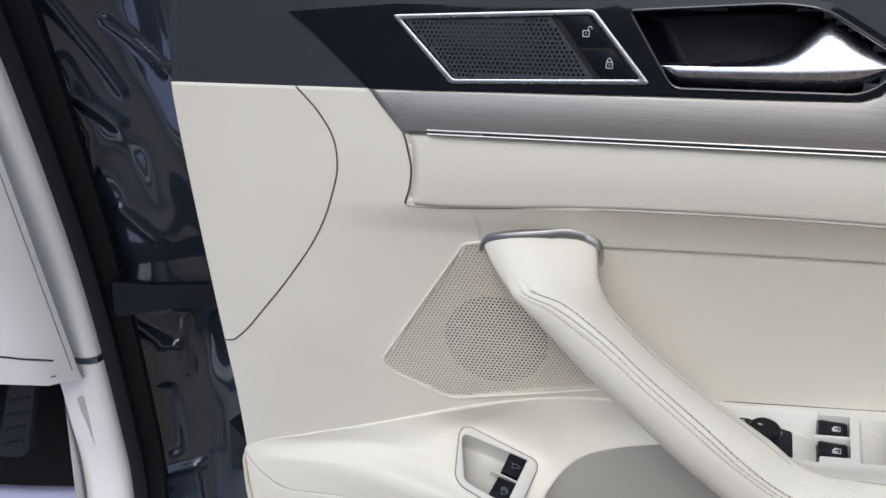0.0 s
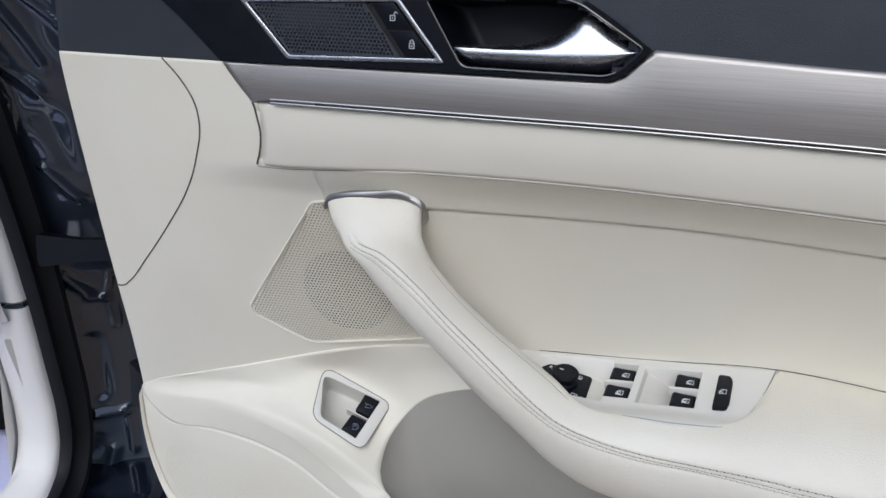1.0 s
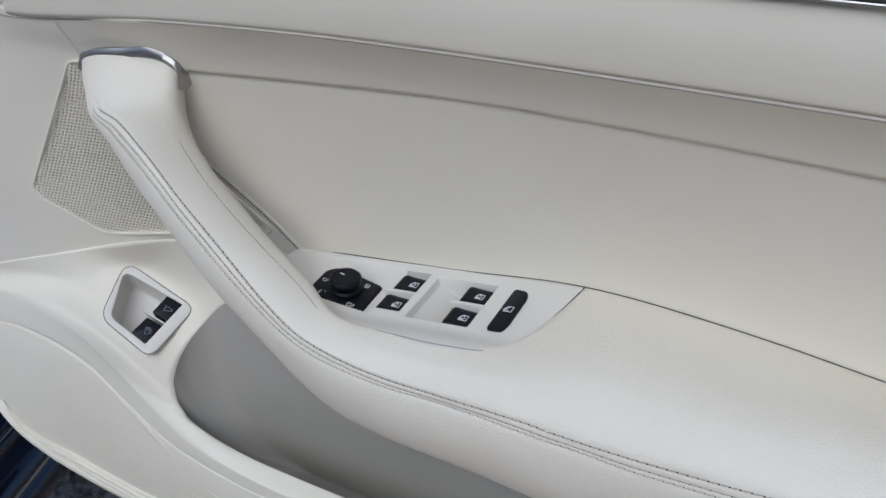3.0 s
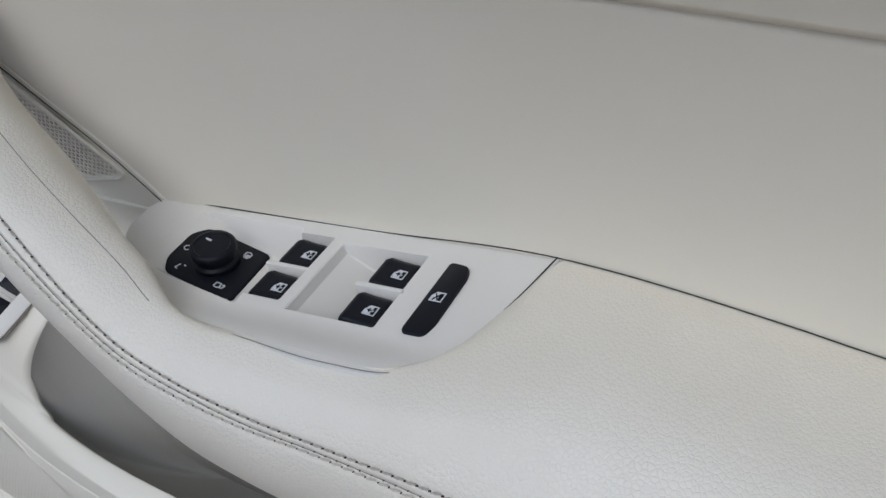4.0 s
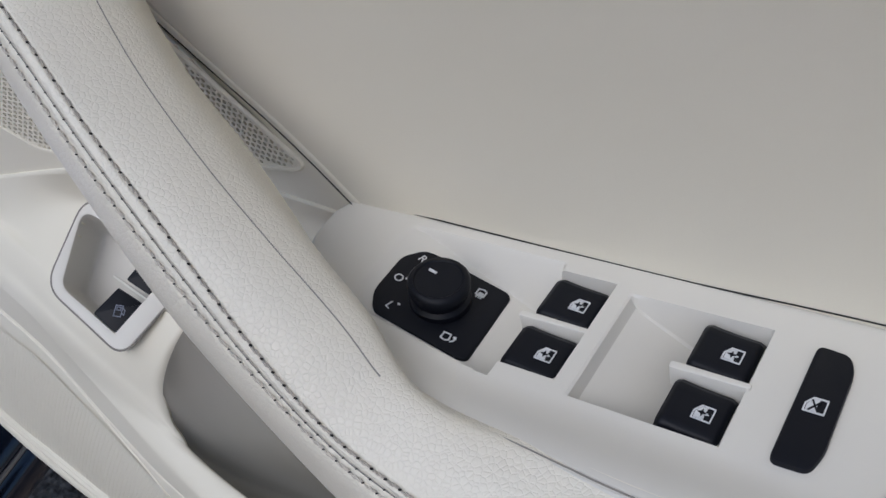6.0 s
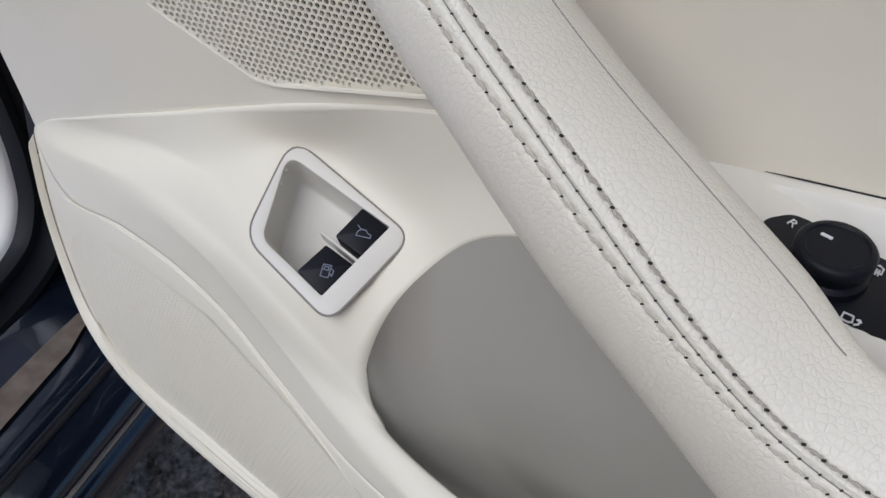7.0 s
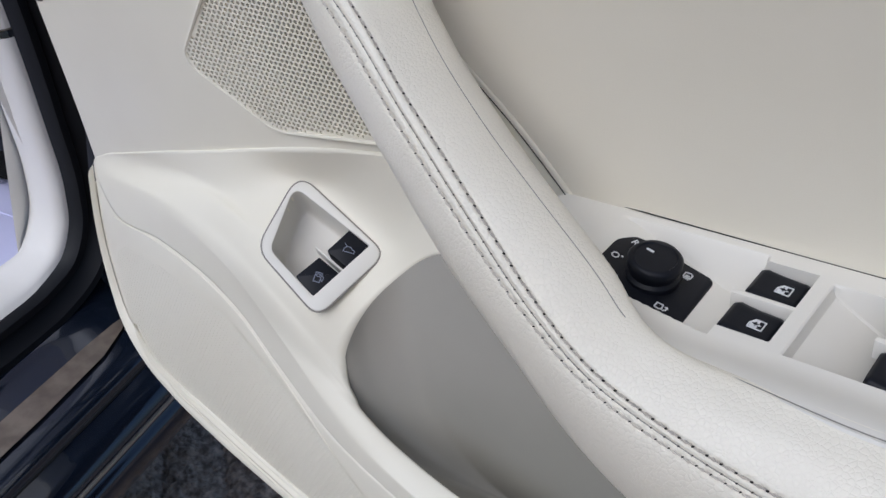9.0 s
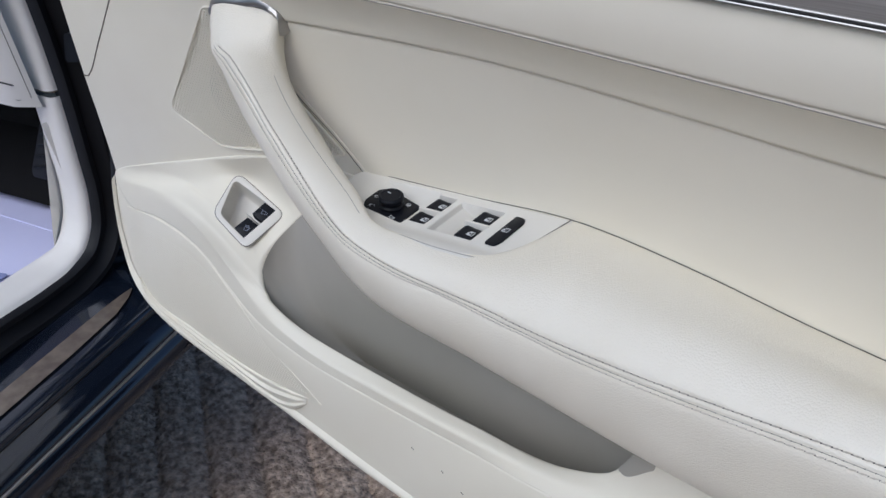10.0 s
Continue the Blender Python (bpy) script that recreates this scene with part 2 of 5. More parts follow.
def strokes(lines, width, place, h=0.0003):
    """Thin printed strokes: 2D polylines as narrow slabs."""
    bm = bmesh.new()
    for line in lines:
        for p, q in zip(line, line[1:]):
            p, q = np.array(p, float), np.array(q, float)
            d = q - p
            L = np.linalg.norm(d)
            if L < 1e-9:
                continue
            d /= L
            s = np.array((-d[1], d[0])) * width / 2
            e = d * width * 0.3
            c = [p - e - s, q + e - s, q + e + s, p - e + s]
            lo = [bm.verts.new(tuple(float(k) for k in place(u, v, 0))) for u, v in c]
            hi = [bm.verts.new(tuple(float(k) for k in place(u, v, h))) for u, v in c]
            bm.faces.new(hi)
            for i in range(4):
                bm.faces.new((lo[i], lo[(i + 1) % 4], hi[(i + 1) % 4], hi[i]))
    return bm


# ---- the ground ----
RIB_TURN = 58.0


def ground_height(x, y):
    # tamped ribs and pebbly wear near the door, plain farther off
    near = min(max(min(x + 1.45, 0.70 - x, y + 0.10, 1.75 - y) / 0.2, 0.0), 1.0)
    if near <= 0:
        return 0.0
    a = radians(RIB_TURN)
    s = x * math.cos(a) + y * math.sin(a)
    wob = 0.006 * noise.noise((x * 9, y * 9, 3.0))
    r = math.cos(2 * math.pi * (s + wob) / 0.078)
    h = 0.0015 * r - 0.007 * math.exp(-((((s + wob) / 0.078) % 1.0 - 0.5) / 0.05) ** 2) + 0.003 * noise.noise((x * 22, y * 22, 0)) + 0.0025 * noise.noise((x * 80, y * 80, 5)) + 0.004 * noise.noise((x * 150, y * 150, 9))
    return near * h


xs = [-400, -80, -20, -6, -3, -2] + list(np.linspace(-1.45, 0.7, 290)) + [1.2, 3, 6, 20, 80, 400]
ys = [-400, -80, -20, -6, -2, -0.6] + list(np.linspace(-0.1, 1.75, 250)) + [2.5, 4, 8, 20, 80, 400]
ground = part("ground", grid([[(x, y, ground_height(x, y)) for x in xs] for y in ys]), mat("ribbed concrete", (0.16, 0.14, 0.125), 0.9))
tagged(ground, "worn brown-grey ribbed concrete yard surface", "ground", kind="structure")
GM = ground.data.materials[0]
vary(GM, (0.20, 0.145, 0.105), (0.70, 0.545, 0.415), 75, 10, lo=0.36, hi=0.70)
bump(GM, [("noise", 120, 0.8, ONE), ("voronoi", 150, 0.8, ONE)], 0.004)

# plain unseen wall added behind the camera for reflections, closing the place
rows = [[(x, y, z) for y, z in ((-8.0, 0.0), (-8.0, 2.4), (-8.22, 2.4), (-8.22, 0.0))] for x in (-14.0, 14.0)]
bm = grid(rows, close_cols=True)
bm.verts.ensure_lookup_table()
bm.faces.new([bm.verts[i] for i in range(4)])
bm.faces.new([bm.verts[4 + i] for i in range(4)])
wall = part("wall_south", bm, mat("weathered buff render", (0.45, 0.40, 0.33), 0.9), smooth=False)
vary(wall.data.materials[0], (0.40, 0.36, 0.30), (0.56, 0.51, 0.44), 1.2, 6)
bump(wall.data.materials[0], [("noise", 40, 0.4, ONE)], 0.01)
tagged(wall, "unseen plain weathered buff rendered wall, added for reflections", "wall", kind="structure")

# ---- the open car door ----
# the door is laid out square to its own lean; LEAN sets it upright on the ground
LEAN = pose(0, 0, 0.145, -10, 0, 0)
HINGE = pose(-0.49, 0.544, 0.0, 0, 0, 18.4)
car = thing("car", (0, 0, 0), "dark blue car with ivory interior, its front doorway open", "car")
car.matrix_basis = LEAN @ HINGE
# painted steel shell of the door; all its trim hangs on it
rows = []
for x in (-0.352, -0.345, 0.62):
    rows.append([(x, y, z) for y, z in ((0.622, 0.905), (0.60 if x < -0.35 else 0.622, 0.86), (0.622, 0.40), (0.64, 0.372), (0.69, 0.36), (0.725, 0.50), (0.72, 0.80), (0.68, 0.92))])
bm = grid(rows, close_cols=True)
bm.verts.ensure_lookup_table()
bm.faces.new([bm.verts[i] for i in range(8)])
bm.faces.new([bm.verts[16 + i] for i in range(8)])
shell = soften(part("door", bm, NAVY, car, "wide open dark blue door shell"), 0.006, 3)
shell.matrix_parent_inverse = HINGE.inverted()
door = thing("door_card", (0, 0, 0), "cream leather door card with armrest, switches and pocket", "door card")
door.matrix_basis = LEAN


def ramp(a, b, x):
    t = min(max((x - a) / (b - a), 0.0), 1.0)
    return t * t * (3 - 2 * t)


def smooth_interp(x, xs, vals):
    """Cubic through (xs, vals), xs ascending."""
    x = min(max(x, xs[0]), xs[-1])
    i = max(k for k in range(len(xs) - 1) if xs[k] <= x)
    def slope(k):
        a, b = max(k - 1, 0), min(k + 1, len(xs) - 1)
        return (vals[b] - vals[a]) / (xs[b] - xs[a])
    h = xs[i + 1] - xs[i]
    t = (x - xs[i]) / h
    return (2 * t ** 3 - 3 * t * t + 1) * vals[i] + (t ** 3 - 2 * t * t + t) * h * slope(i) + (3 * t * t - 2 * t ** 3) * vals[i + 1] + (t ** 3 - t * t) * h * slope(i + 1)


# depth of the carrier panel: columns of x, each (z, y) from low to high
COLUMNS = [
    (-0.37, [(0.50, 0.550), (0.536, 0.541), (0.65, 0.507), (0.78, 0.473), (0.857, 0.453), (0.93, 0.434)]),
    (-0.27, [(0.50, 0.556), (0.56, 0.541), (0.62, 0.522), (0.70, 0.498), (0.78, 0.479), (0.857, 0.465), (0.93, 0.452)]),
    (-0.17, [(0.50, 0.575), (0.59, 0.553), (0.617, 0.546), (0.70, 0.524), (0.757, 0.504), (0.782, 0.4885), (0.857, 0.477), (0.93, 0.473)]),
    (-0.07, [(0.50, 0.59), (0.641, 0.557), (0.70, 0.538), (0.757, 0.518), (0.79, 0.488), (0.857, 0.477), (0.93, 0.473)]),
    (0.70, [(0.50, 0.59), (0.641, 0.557), (0.70, 0.538), (0.757, 0.518), (0.79, 0.488), (0.857, 0.477), (0.93, 0.473)]),
]


def panel_y(x, z):
    return smooth_interp(x, [c[0] for c in COLUMNS], [smooth_interp(z, [p[0] for p in c[1]], [p[1] for p in c[1]]) for c in COLUMNS])


def on_panel(x, z, h):
    return (x, panel_y(x, z) - h, z)


def edge(points):
    """x over z from a few (z, x), z ascending."""
    return lambda z: smooth_interp(z, [p[0] for p in points], [p[1] for p in points])


FRONT = edge([(0.50, -0.376), (0.536, -0.3705), (0.60, -0.364), (0.65, -0.3615), (0.714, -0.3594), (0.795, -0.357), (0.852, -0.3542), (0.873, -0.350), (0.908, -0.341), (0.93, -0.32)])
WEDGE = edge([(0.778, -0.1965), (0.7815, -0.1966), (0.791, -0.193), (0.8045, -0.1906), (0.8155, -0.1918), (0.8275, -0.1945), (0.8407, -0.204), (0.8555, -0.2156), (0.88, -0.2389), (0.9016, -0.2627)])
PADLINE = edge([(0.60, 0.03), (0.641, -0.015), (0.6665, -0.0436), (0.69, -0.074), (0.712, -0.0985), (0.757, -0.14)])
GRILLE = [(-0.163, 0.7515), (-0.149, 0.7535), (-0.0349, 0.6512), (-0.040, 0.6475), (-0.1765, 0.6195), (-0.187, 0.620), (-0.2282, 0.6425), (-0.2314, 0.651)]
GRILLE_IN = [(-0.1655 + 0.97 * (u + 0.1655), 0.675 + 0.97 * (v - 0.675)) for u, v in GRILLE]

SHELF_X = [-0.3715, -0.30, -0.24, -0.19, -0.15, -0.10, -0.05, 0.02, 0.12]
SHELF_Z = [0.534, 0.569, 0.590, 0.606, 0.6175, 0.6275, 0.632, 0.634, 0.642]


def shelf_line(x):
    return smooth_interp(x, SHELF_X, SHELF_Z)


# carrier panel: one sheet to the left of x = -0.15, one beside the lower pad
ZS = list(np.linspace(0.53, 0.757, 100)) + list(np.linspace(0.757, 0.8553, 44))[1:]
rows = []
for z in ZS:
    a = FRONT(z)
    row = [a + (-0.15 - a) * k / 100 for k in range(101)]
    b = max(PADLINE(z) + 0.003, -0.149)
    row += [-0.15 + (b + 0.15) * k / 40 for k in range(1, 41)]
    rows.append([(x, panel_y(x, z), z) for x in row])
bm = grid(rows)
gone = []
for f in bm.faces:
    c = f.calc_center_median()
    if inside(GRILLE_IN, (c.x, c.z)) or (c.z > 0.785 and c.x > WEDGE(c.z) + 0.0025) or (c.z > 0.757 and c.x > -0.15) or c.z < shelf_line(c.x) - 0.0026:
        gone.append(f)
bmesh.ops.delete(bm, geom=gone, context="FACES")
carrier = solid(part("carrier_panel", bm, CREAM, door, "smooth cream moulded plastic"), 0.004)

# the long underside bevel below the upper pad
def crease_low(x):
    return smooth_interp(x, [-0.2, -0.172, -0.056, 0.086, 0.34, 0.62], [0.779, 0.779, 0.788, 0.792, 0.789, 0.784])


def crease_pad(x):
    return smooth_interp(x, [-0.15, -0.074, 0.1, 0.2, 0.36, 0.62], [0.7535, 0.7585, 0.7675, 0.7675, 0.7625, 0.755])


rows = []
for k in range(15):
    w = k / 14
    row = []
    for x in np.linspace(-0.152, 0.62, 120):
        zt, zb = crease_low(x) + 0.001, crease_pad(x) - 0.003
        z = zt + (zb - zt) * w
        k2 = ramp(-0.15, -0.08, x)
        y = 0.487 + 0.031 * (w + 0.10 * math.sin(math.pi * w))
        row.append((x, y * k2 + (panel_y(x, z) - 0.0001) * (1 - k2), z))
    rows.append(row)
solid(part("underside_trim", grid(rows), CREAM, door), 0.003)

# upper pad
rows = []
for k in range(21):
    w = k / 20
    row = []
    for j in range(121):
        u = j / 120
        x0 = WEDGE(0.8275 + (0.7815 - 0.8275) * w)
        x = x0 + 0.0012 + (0.62 - x0) * u
        zt = 0.8285 + 0.003 * min(1, max(0, (x + 0.19) / 0.25))
        zb = crease_low(x) + 0.0012
        roll = 0.004 * (max(0, 1 - w / 0.10) ** 2 + 0.3 * max(0, (w - 0.95) / 0.05) ** 2) + 0.003 * max(0, 1 - u / 0.012) ** 2
        z = zt + (zb - zt) * w
        y = 0.4795 + 0.007 * w - 0.0025 * math.sin(math.pi * w)
        y = min(y, panel_y(x, z) - 0.0012) if x < -0.12 else y
        row.append((x, y + 0.6 * roll, z))
    rows.append(row)
solid(part("upper_pad", grid(rows), PAD, door, "padded cream leatherette strip"), 0.004)

# lower pad
def pad_foot(x):
    return smooth_interp(x, [-0.02, 0.1, 0.184, 0.27, 0.36, 0.62], [0.641, 0.654, 0.664, 0.661, 0.652, 0.634])


rows = []
for k in range(46):
    w = k / 45
    row = []
    for j in range(121):
        u = j / 120
        x0 = -0.150 + 0.137 * w
        x = x0 + (0.62 - x0) * u
        zt, zb = crease_pad(x), pad_foot(x) - 0.006
        z = zt + (zb - zt) * w
        y = 0.5185 + 0.0415 * (0.45 * w + 0.55 * math.sin(0.5 * math.pi * w)) + 0.003 * max(0, 1 - w / 0.05) ** 2
        flush = panel_y(x, z) + 0.0004
        y = flush + (y - flush) * ramp(0.0, 0.05, x - PADLINE(z))
        row.append((x, y, z))
    rows.append(row)
solid(part("lower_pad", grid(rows), PAD, door, "padded cream leatherette"), 0.004)
line = [(PADLINE(z) - 0.0005, panel_y(PADLINE(z), z) - 0.0012, z) for z in np.linspace(0.6395, 0.745, 24)]
part("pad_seam", tube(line, 0.00024), SEAMK, door, "thin black gap")

# seams of the side flap and of the upper pad's end
FLAP = [(-0.2645, 0.8553), (-0.2515, 0.840), (-0.2425, 0.822), (-0.2416, 0.805), (-0.2485, 0.782), (-0.2645, 0.751), (-0.2875, 0.7205), (-0.3185, 0.686), (-0.347, 0.6575), (-0.3535, 0.6528), (-0.3617, 0.6515)]
part("flap_seam", tube([on_panel(x, z, 0.0001) for x, z in spline(FLAP, 60)], 0.0006), SEAM, door, "fine tan seam line")
part("pad_end_seam", tube([(WEDGE(z), panel_y(WEDGE(z), z) - 0.0006, z) for z in np.linspace(0.7805, 0.8275, 30)], 0.0007), SEAM, door)
part("crease_seam", tube([(x, 0.487 if x > -0.07 else panel_y(x, crease_low(x)) - 0.001, crease_low(x)) for x in np.linspace(-0.196, 0.6, 90)], 0.0003), FINE, door)

# perforated loudspeaker grille
part("speaker_grille", perforated(GRILLE, 0.0028, 0.00096, lambda u, v, h: on_panel(u, v, h + 0.0008)), CREAM, door, "cream perforated loudspeaker grille")
part("grille_rim", tube([on_panel(u, v, 0.0004) for u, v in rounded(GRILLE, 0.004)], 0.0011, 6, closed=True), CREAM, door)
part("speaker_backing", perforated([(-0.14 + 1.01 * (u + 0.14), 0.675 + 1.01 * (v - 0.675)) for u, v in GRILLE], 0.008, 0.001, lambda u, v, h: on_panel(u, v, h - 0.0035), skip=lambda u, v: True), CLOTH, door, "taupe cloth behind the grille")
disc = bmesh.new()
ring = [disc.verts.new(on_panel(-0.1475 + 0.037 * math.cos(q), 0.6725 + 0.037 * math.sin(q), -0.0024)) for q in np.linspace(0, 2 * math.pi, 40, endpoint=False)]
disc.faces.new(ring)
part("speaker_cone", disc, SEAMK, door, "black loudspeaker cone behind the grille")

# charcoal upper trim with its rolled top
rows = []
for k in range(36):
    row = []
    for j in range(141):
        u = j / 140
        w = k / 35
        z = 0.8495 + 0.070 * min(1, w / 0.62)
        x0 = FRONT(z)
        x = x0 + (0.62 - x0) * u
        y = panel_y(x, min(z, 0.915)) + 0.0012
        if w > 0.62:
            q = (w - 0.62) / 0.38 * math.pi / 2
            y += 0.075 * (1 - math.cos(q))
            z += 0.022 * math.sin(q)
        if z < 0.8553 and x < -0.2:
            z = 0.8553
        row.append((x, y, z))
    rows.append(row)
bm = grid(rows)
hole = [(-0.2325, 0.8965), (-0.19, 0.9020), (-0.06, 0.9040), (0.022, 0.9070), (0.0420, 0.9040), (0.0780, 0.8820), (0.0690, 0.8680), (0.062, 0.8640), (-0.2055, 0.8600)]
bmesh.ops.delete(bm, geom=[f for f in bm.faces if f.calc_center_median().y < 0.50 and inside(hole, (f.calc_center_median().x, f.calc_center_median().z))], context="FACES")
solid(part("upper_trim", bm, DARK, door, "charcoal grained soft plastic"), 0.004)


# brushed band, gloss black panel, tweeter and release handle


HAND_OUT = [(0.0646, 0.8605), (0.0731, 0.8642), (0.088, 0.8804)]
band_low = [(-0.1945, 0.8282), (-0.18, 0.8288), (-0.05, 0.8308), (0.08, 0.8325), (0.2, 0.8318), (0.33, 0.830), (0.62, 0.824)]
band_top = [(-0.2156, 0.8557), (-0.012, 0.8590), (0.0646, 0.8605), (0.0731, 0.8642), (0.088, 0.8804), (0.178, 0.8765), (0.32, 0.872), (0.45, 0.866), (0.62, 0.856)]
rows = []
for x in list(np.linspace(0, 0.35, 60)) + list(np.linspace(0.355, 1, 60)):
    xl, xt = -0.1945 + 0.8145 * x, -0.2156 + 0.8356 * x
    a = float(np.interp(xl, [p[0] for p in band_low], [p[1] for p in band_low]))
    b = float(np.interp(xt, [p[0] for p in band_top], [p[1] for p in band_top]))
    row = []
    for w in np.linspace(0, 1, 13):
        u, v = xl + (xt - xl) * w, a + (b - a) * w
        y = min(0.4755 + 0.05 * max(0.0, 0.857 - v), panel_y(u, min(v, 0.86)) - 0.0008) - 0.0014 * (1 - (2 * w - 1) ** 2)
        row.append((u, y, v))
    rows.append(row)
solid(part("metal_band", grid(rows), ALU, door, "brushed aluminium trim band"), 0.003)
for dz, r, m, x0, lab in ((0.0020, 0.0008, SATIN, -0.177, "thin satin strip"), (-0.0004, 0.0009, SATIN, -0.177, "thin chrome strip"), (0.0009, 0.0010, SEAMK, -0.140, "dark light guide")):
    pts = [(x, 0.4755, 0.8290 + 0.0035 * min(1, max(0, (x + 0.18) / 0.26)) - 0.012 * max(0, x - 0.2) + dz) for x in np.linspace(x0, 0.62, 60)]
    part("chrome_strip" if m is not SEAMK else "light_guide", tube(pts, r, 8), m, door, lab)
TIP = [(-0.2627, 0.9016), (-0.2505, 0.8915), (-0.2389, 0.880), (-0.2265, 0.867), (-0.2158, 0.8561)]
BLACK = TIP + [(-0.1617, 0.8568), (-0.043, 0.8592), (0.02, 0.8595)] + HAND_OUT + [(0.066, 0.8955), (0.0441, 0.9088), (0.0224, 0.9118), (-0.0628, 0.9088), (-0.1975, 0.9068)]
TWEET = [(-0.1975, 0.9005), (-0.0758, 0.9045), (-0.0420, 0.8645), (-0.1612, 0.8605)]
OPEN = rounded([(-0.0565, 0.9040), (0.022, 0.9082), (0.0425, 0.9055), (0.0838, 0.8803), (0.0705, 0.8668), (0.062, 0.8632), (-0.0305, 0.8628)], [0.004, 0.02, 0.008, 0.003, 0.01, 0.01, 0.006], 5)
def proud(u, v, h):
    a, b = 0.4742, panel_y(u, min(v, 0.905)) - 0.0018
    k = min(max(0.5 + 0.5 * (b - a) / 0.006, 0.0), 1.0)
    return (u, b + (a - b) * k - 0.006 * k * (1 - k) - h, v)


part("gloss_panel", plate(spline(TIP, 14) + BLACK[5:], 0.004, proud, holes=[rounded(TWEET, 0.003), OPEN], fine=0.009), PIANO, door, "gloss black trim panel", crisp=0.4)
part("handle_bezel", tube([proud(u, v, 0.0002) for u, v in OPEN], 0.0010, 8, closed=True), PIANO, door)
cup = []
for k in range(9):
    w = k / 8
    cu, cv = 0.012, 0.885
    s = 1 - 0.25 * w ** 2
    cup.append([(cu + (u - cu) * s, 0.4755 + 0.028 * math.sin(0.5 * math.pi * w), cv + (v - cv) * s) for u, v in OPEN])
bm = grid(cup, close_cols=True)
bm.verts.ensure_lookup_table()
bm.faces.new([bm.verts[8 * len(OPEN) + i] for i in range(len(OPEN))])
part("handle_cup", bm, BLACKP, door, "dark recess behind the handle")
# lever: a folded blade
TOPL = [(-0.0386, 0.8761), (-0.01, 0.8778), (0.0116, 0.8802), (0.0200, 0.8825), (0.0273, 0.8855), (0.0360, 0.8935), (0.0466, 0.9022), (0.0640, 0.8912), (0.0817, 0.8800)]
FOLD = [(-0.0370, 0.8750), (-0.01, 0.8752), (0.0116, 0.8757), (0.0200, 0.8759), (0.0273, 0.8761), (0.0360, 0.8766), (0.0466, 0.8772), (0.0640, 0.8780), (0.0814, 0.8787)]
LOWL = [(-0.0290, 0.8640), (-0.01, 0.8636), (0.0116, 0.8634), (0.0200, 0.8634), (0.0273, 0.8634), (0.0400, 0.8637), (0.0560, 0.8643), (0.0690, 0.8680), (0.0806, 0.8776)]
rows = []
for w in np.linspace(0, 1, 8):
    rows.append([np.array((a[0] + (b[0] - a[0]) * w, 0.4850 - 0.0110 * w - 0.002 * math.sin(math.pi * w), a[1] + (b[1] - a[1]) * w)) for a, b in zip(spline(TOPL, 33), spline(FOLD, 33))])
for w in np.linspace(0.06, 1, 10):
    rows.append([np.array((a[0] + (b[0] - a[0]) * w, 0.474 - 0.0015 * math.sin(math.pi * w) + 0.008 * w * w, a[1] + (b[1] - a[1]) * w)) for a, b in zip(spline(FOLD, 33), spline(LOWL, 33))])
solid(part("release_lever", grid(rows), CHROME, door, "satin chrome door release lever"), 0.0025)

# tweeter
frame_in = [(-0.1915, 0.8978), (-0.0770, 0.9016), (-0.0480, 0.8672), (-0.1590, 0.8634)]
part("tweeter_bezel", plate(rounded(TWEET, 0.003), 0.004, lambda u, v, h: proud(u, v, h + 0.0012), holes=[rounded(frame_in, 0.002)], bevel=0.0006), CHROME, door, "satin silver frame")
part("tweeter_grille", perforated([(-0.1900, 0.8972), (-0.1005, 0.9002), (-0.0740, 0.8665), (-0.1585, 0.8638)], 0.00285, 0.00098, lambda u, v, h: proud(u, v, h - 0.0004)), DARK, door, "black perforated tweeter grille")
part("tweeter_backing", plate(rounded(frame_in, 0.001), 0.004, lambda u, v, h: proud(u, v, h - 0.0025)), SEAMK, door)
for name, poly in (("unlock_button", [(-0.0955, 0.9003), (-0.0790, 0.9009), (-0.0648, 0.8842), (-0.0832, 0.8836)]), ("lock_button", [(-0.0825, 0.8828), (-0.0642, 0.8834), (-0.0500, 0.8668), (-0.0695, 0.8662)])):
    part(name, plate(rounded(poly, 0.0012), 0.003, lambda u, v, h: proud(u, v, h + 0.0004), bevel=0.0003), BLACKP, door)
    cu, cv = (-0.0795, 0.8925) if name[0] == "u" else (-0.0655, 0.8755)
    body = [(-1.5, -2.4), (1.5, -2.4), (1.5, 0.4), (-1.5, 0.4), (-1.5, -2.4)]
    hoop = [(-1.0, 0.4), (-1.0, 1.5), (-0.5, 2.2), (0.5, 2.2), (1.0, 1.5), (1.0, 0.4)] if name[0] == "l" else [(0.9, 0.4), (0.9, 1.5), (1.4, 2.3), (2.4, 2.3), (2.9, 1.4)]
    lines = [[(cu + 0.00115 * a, cv + 0.00115 * c) for a, c in ln] for ln in (body, hoop, [(-0.1, -1.3), (0.1, -0.7)])]
    part("lock_symbol", strokes(lines, 0.00042, lambda u, v, h: proud(u, v, h + 0.0005)), INK, door, "pale printed padlock symbol")
part("button_divider", strokes([[(-0.0845, 0.8832), (-0.0640, 0.8838)]], 0.0005, lambda u, v, h: proud(u, v, h + 0.0004)), SEAMK, door)

# ---- pull handle and armrest ----
import functools
from mathutils.bvhtree import BVHTree
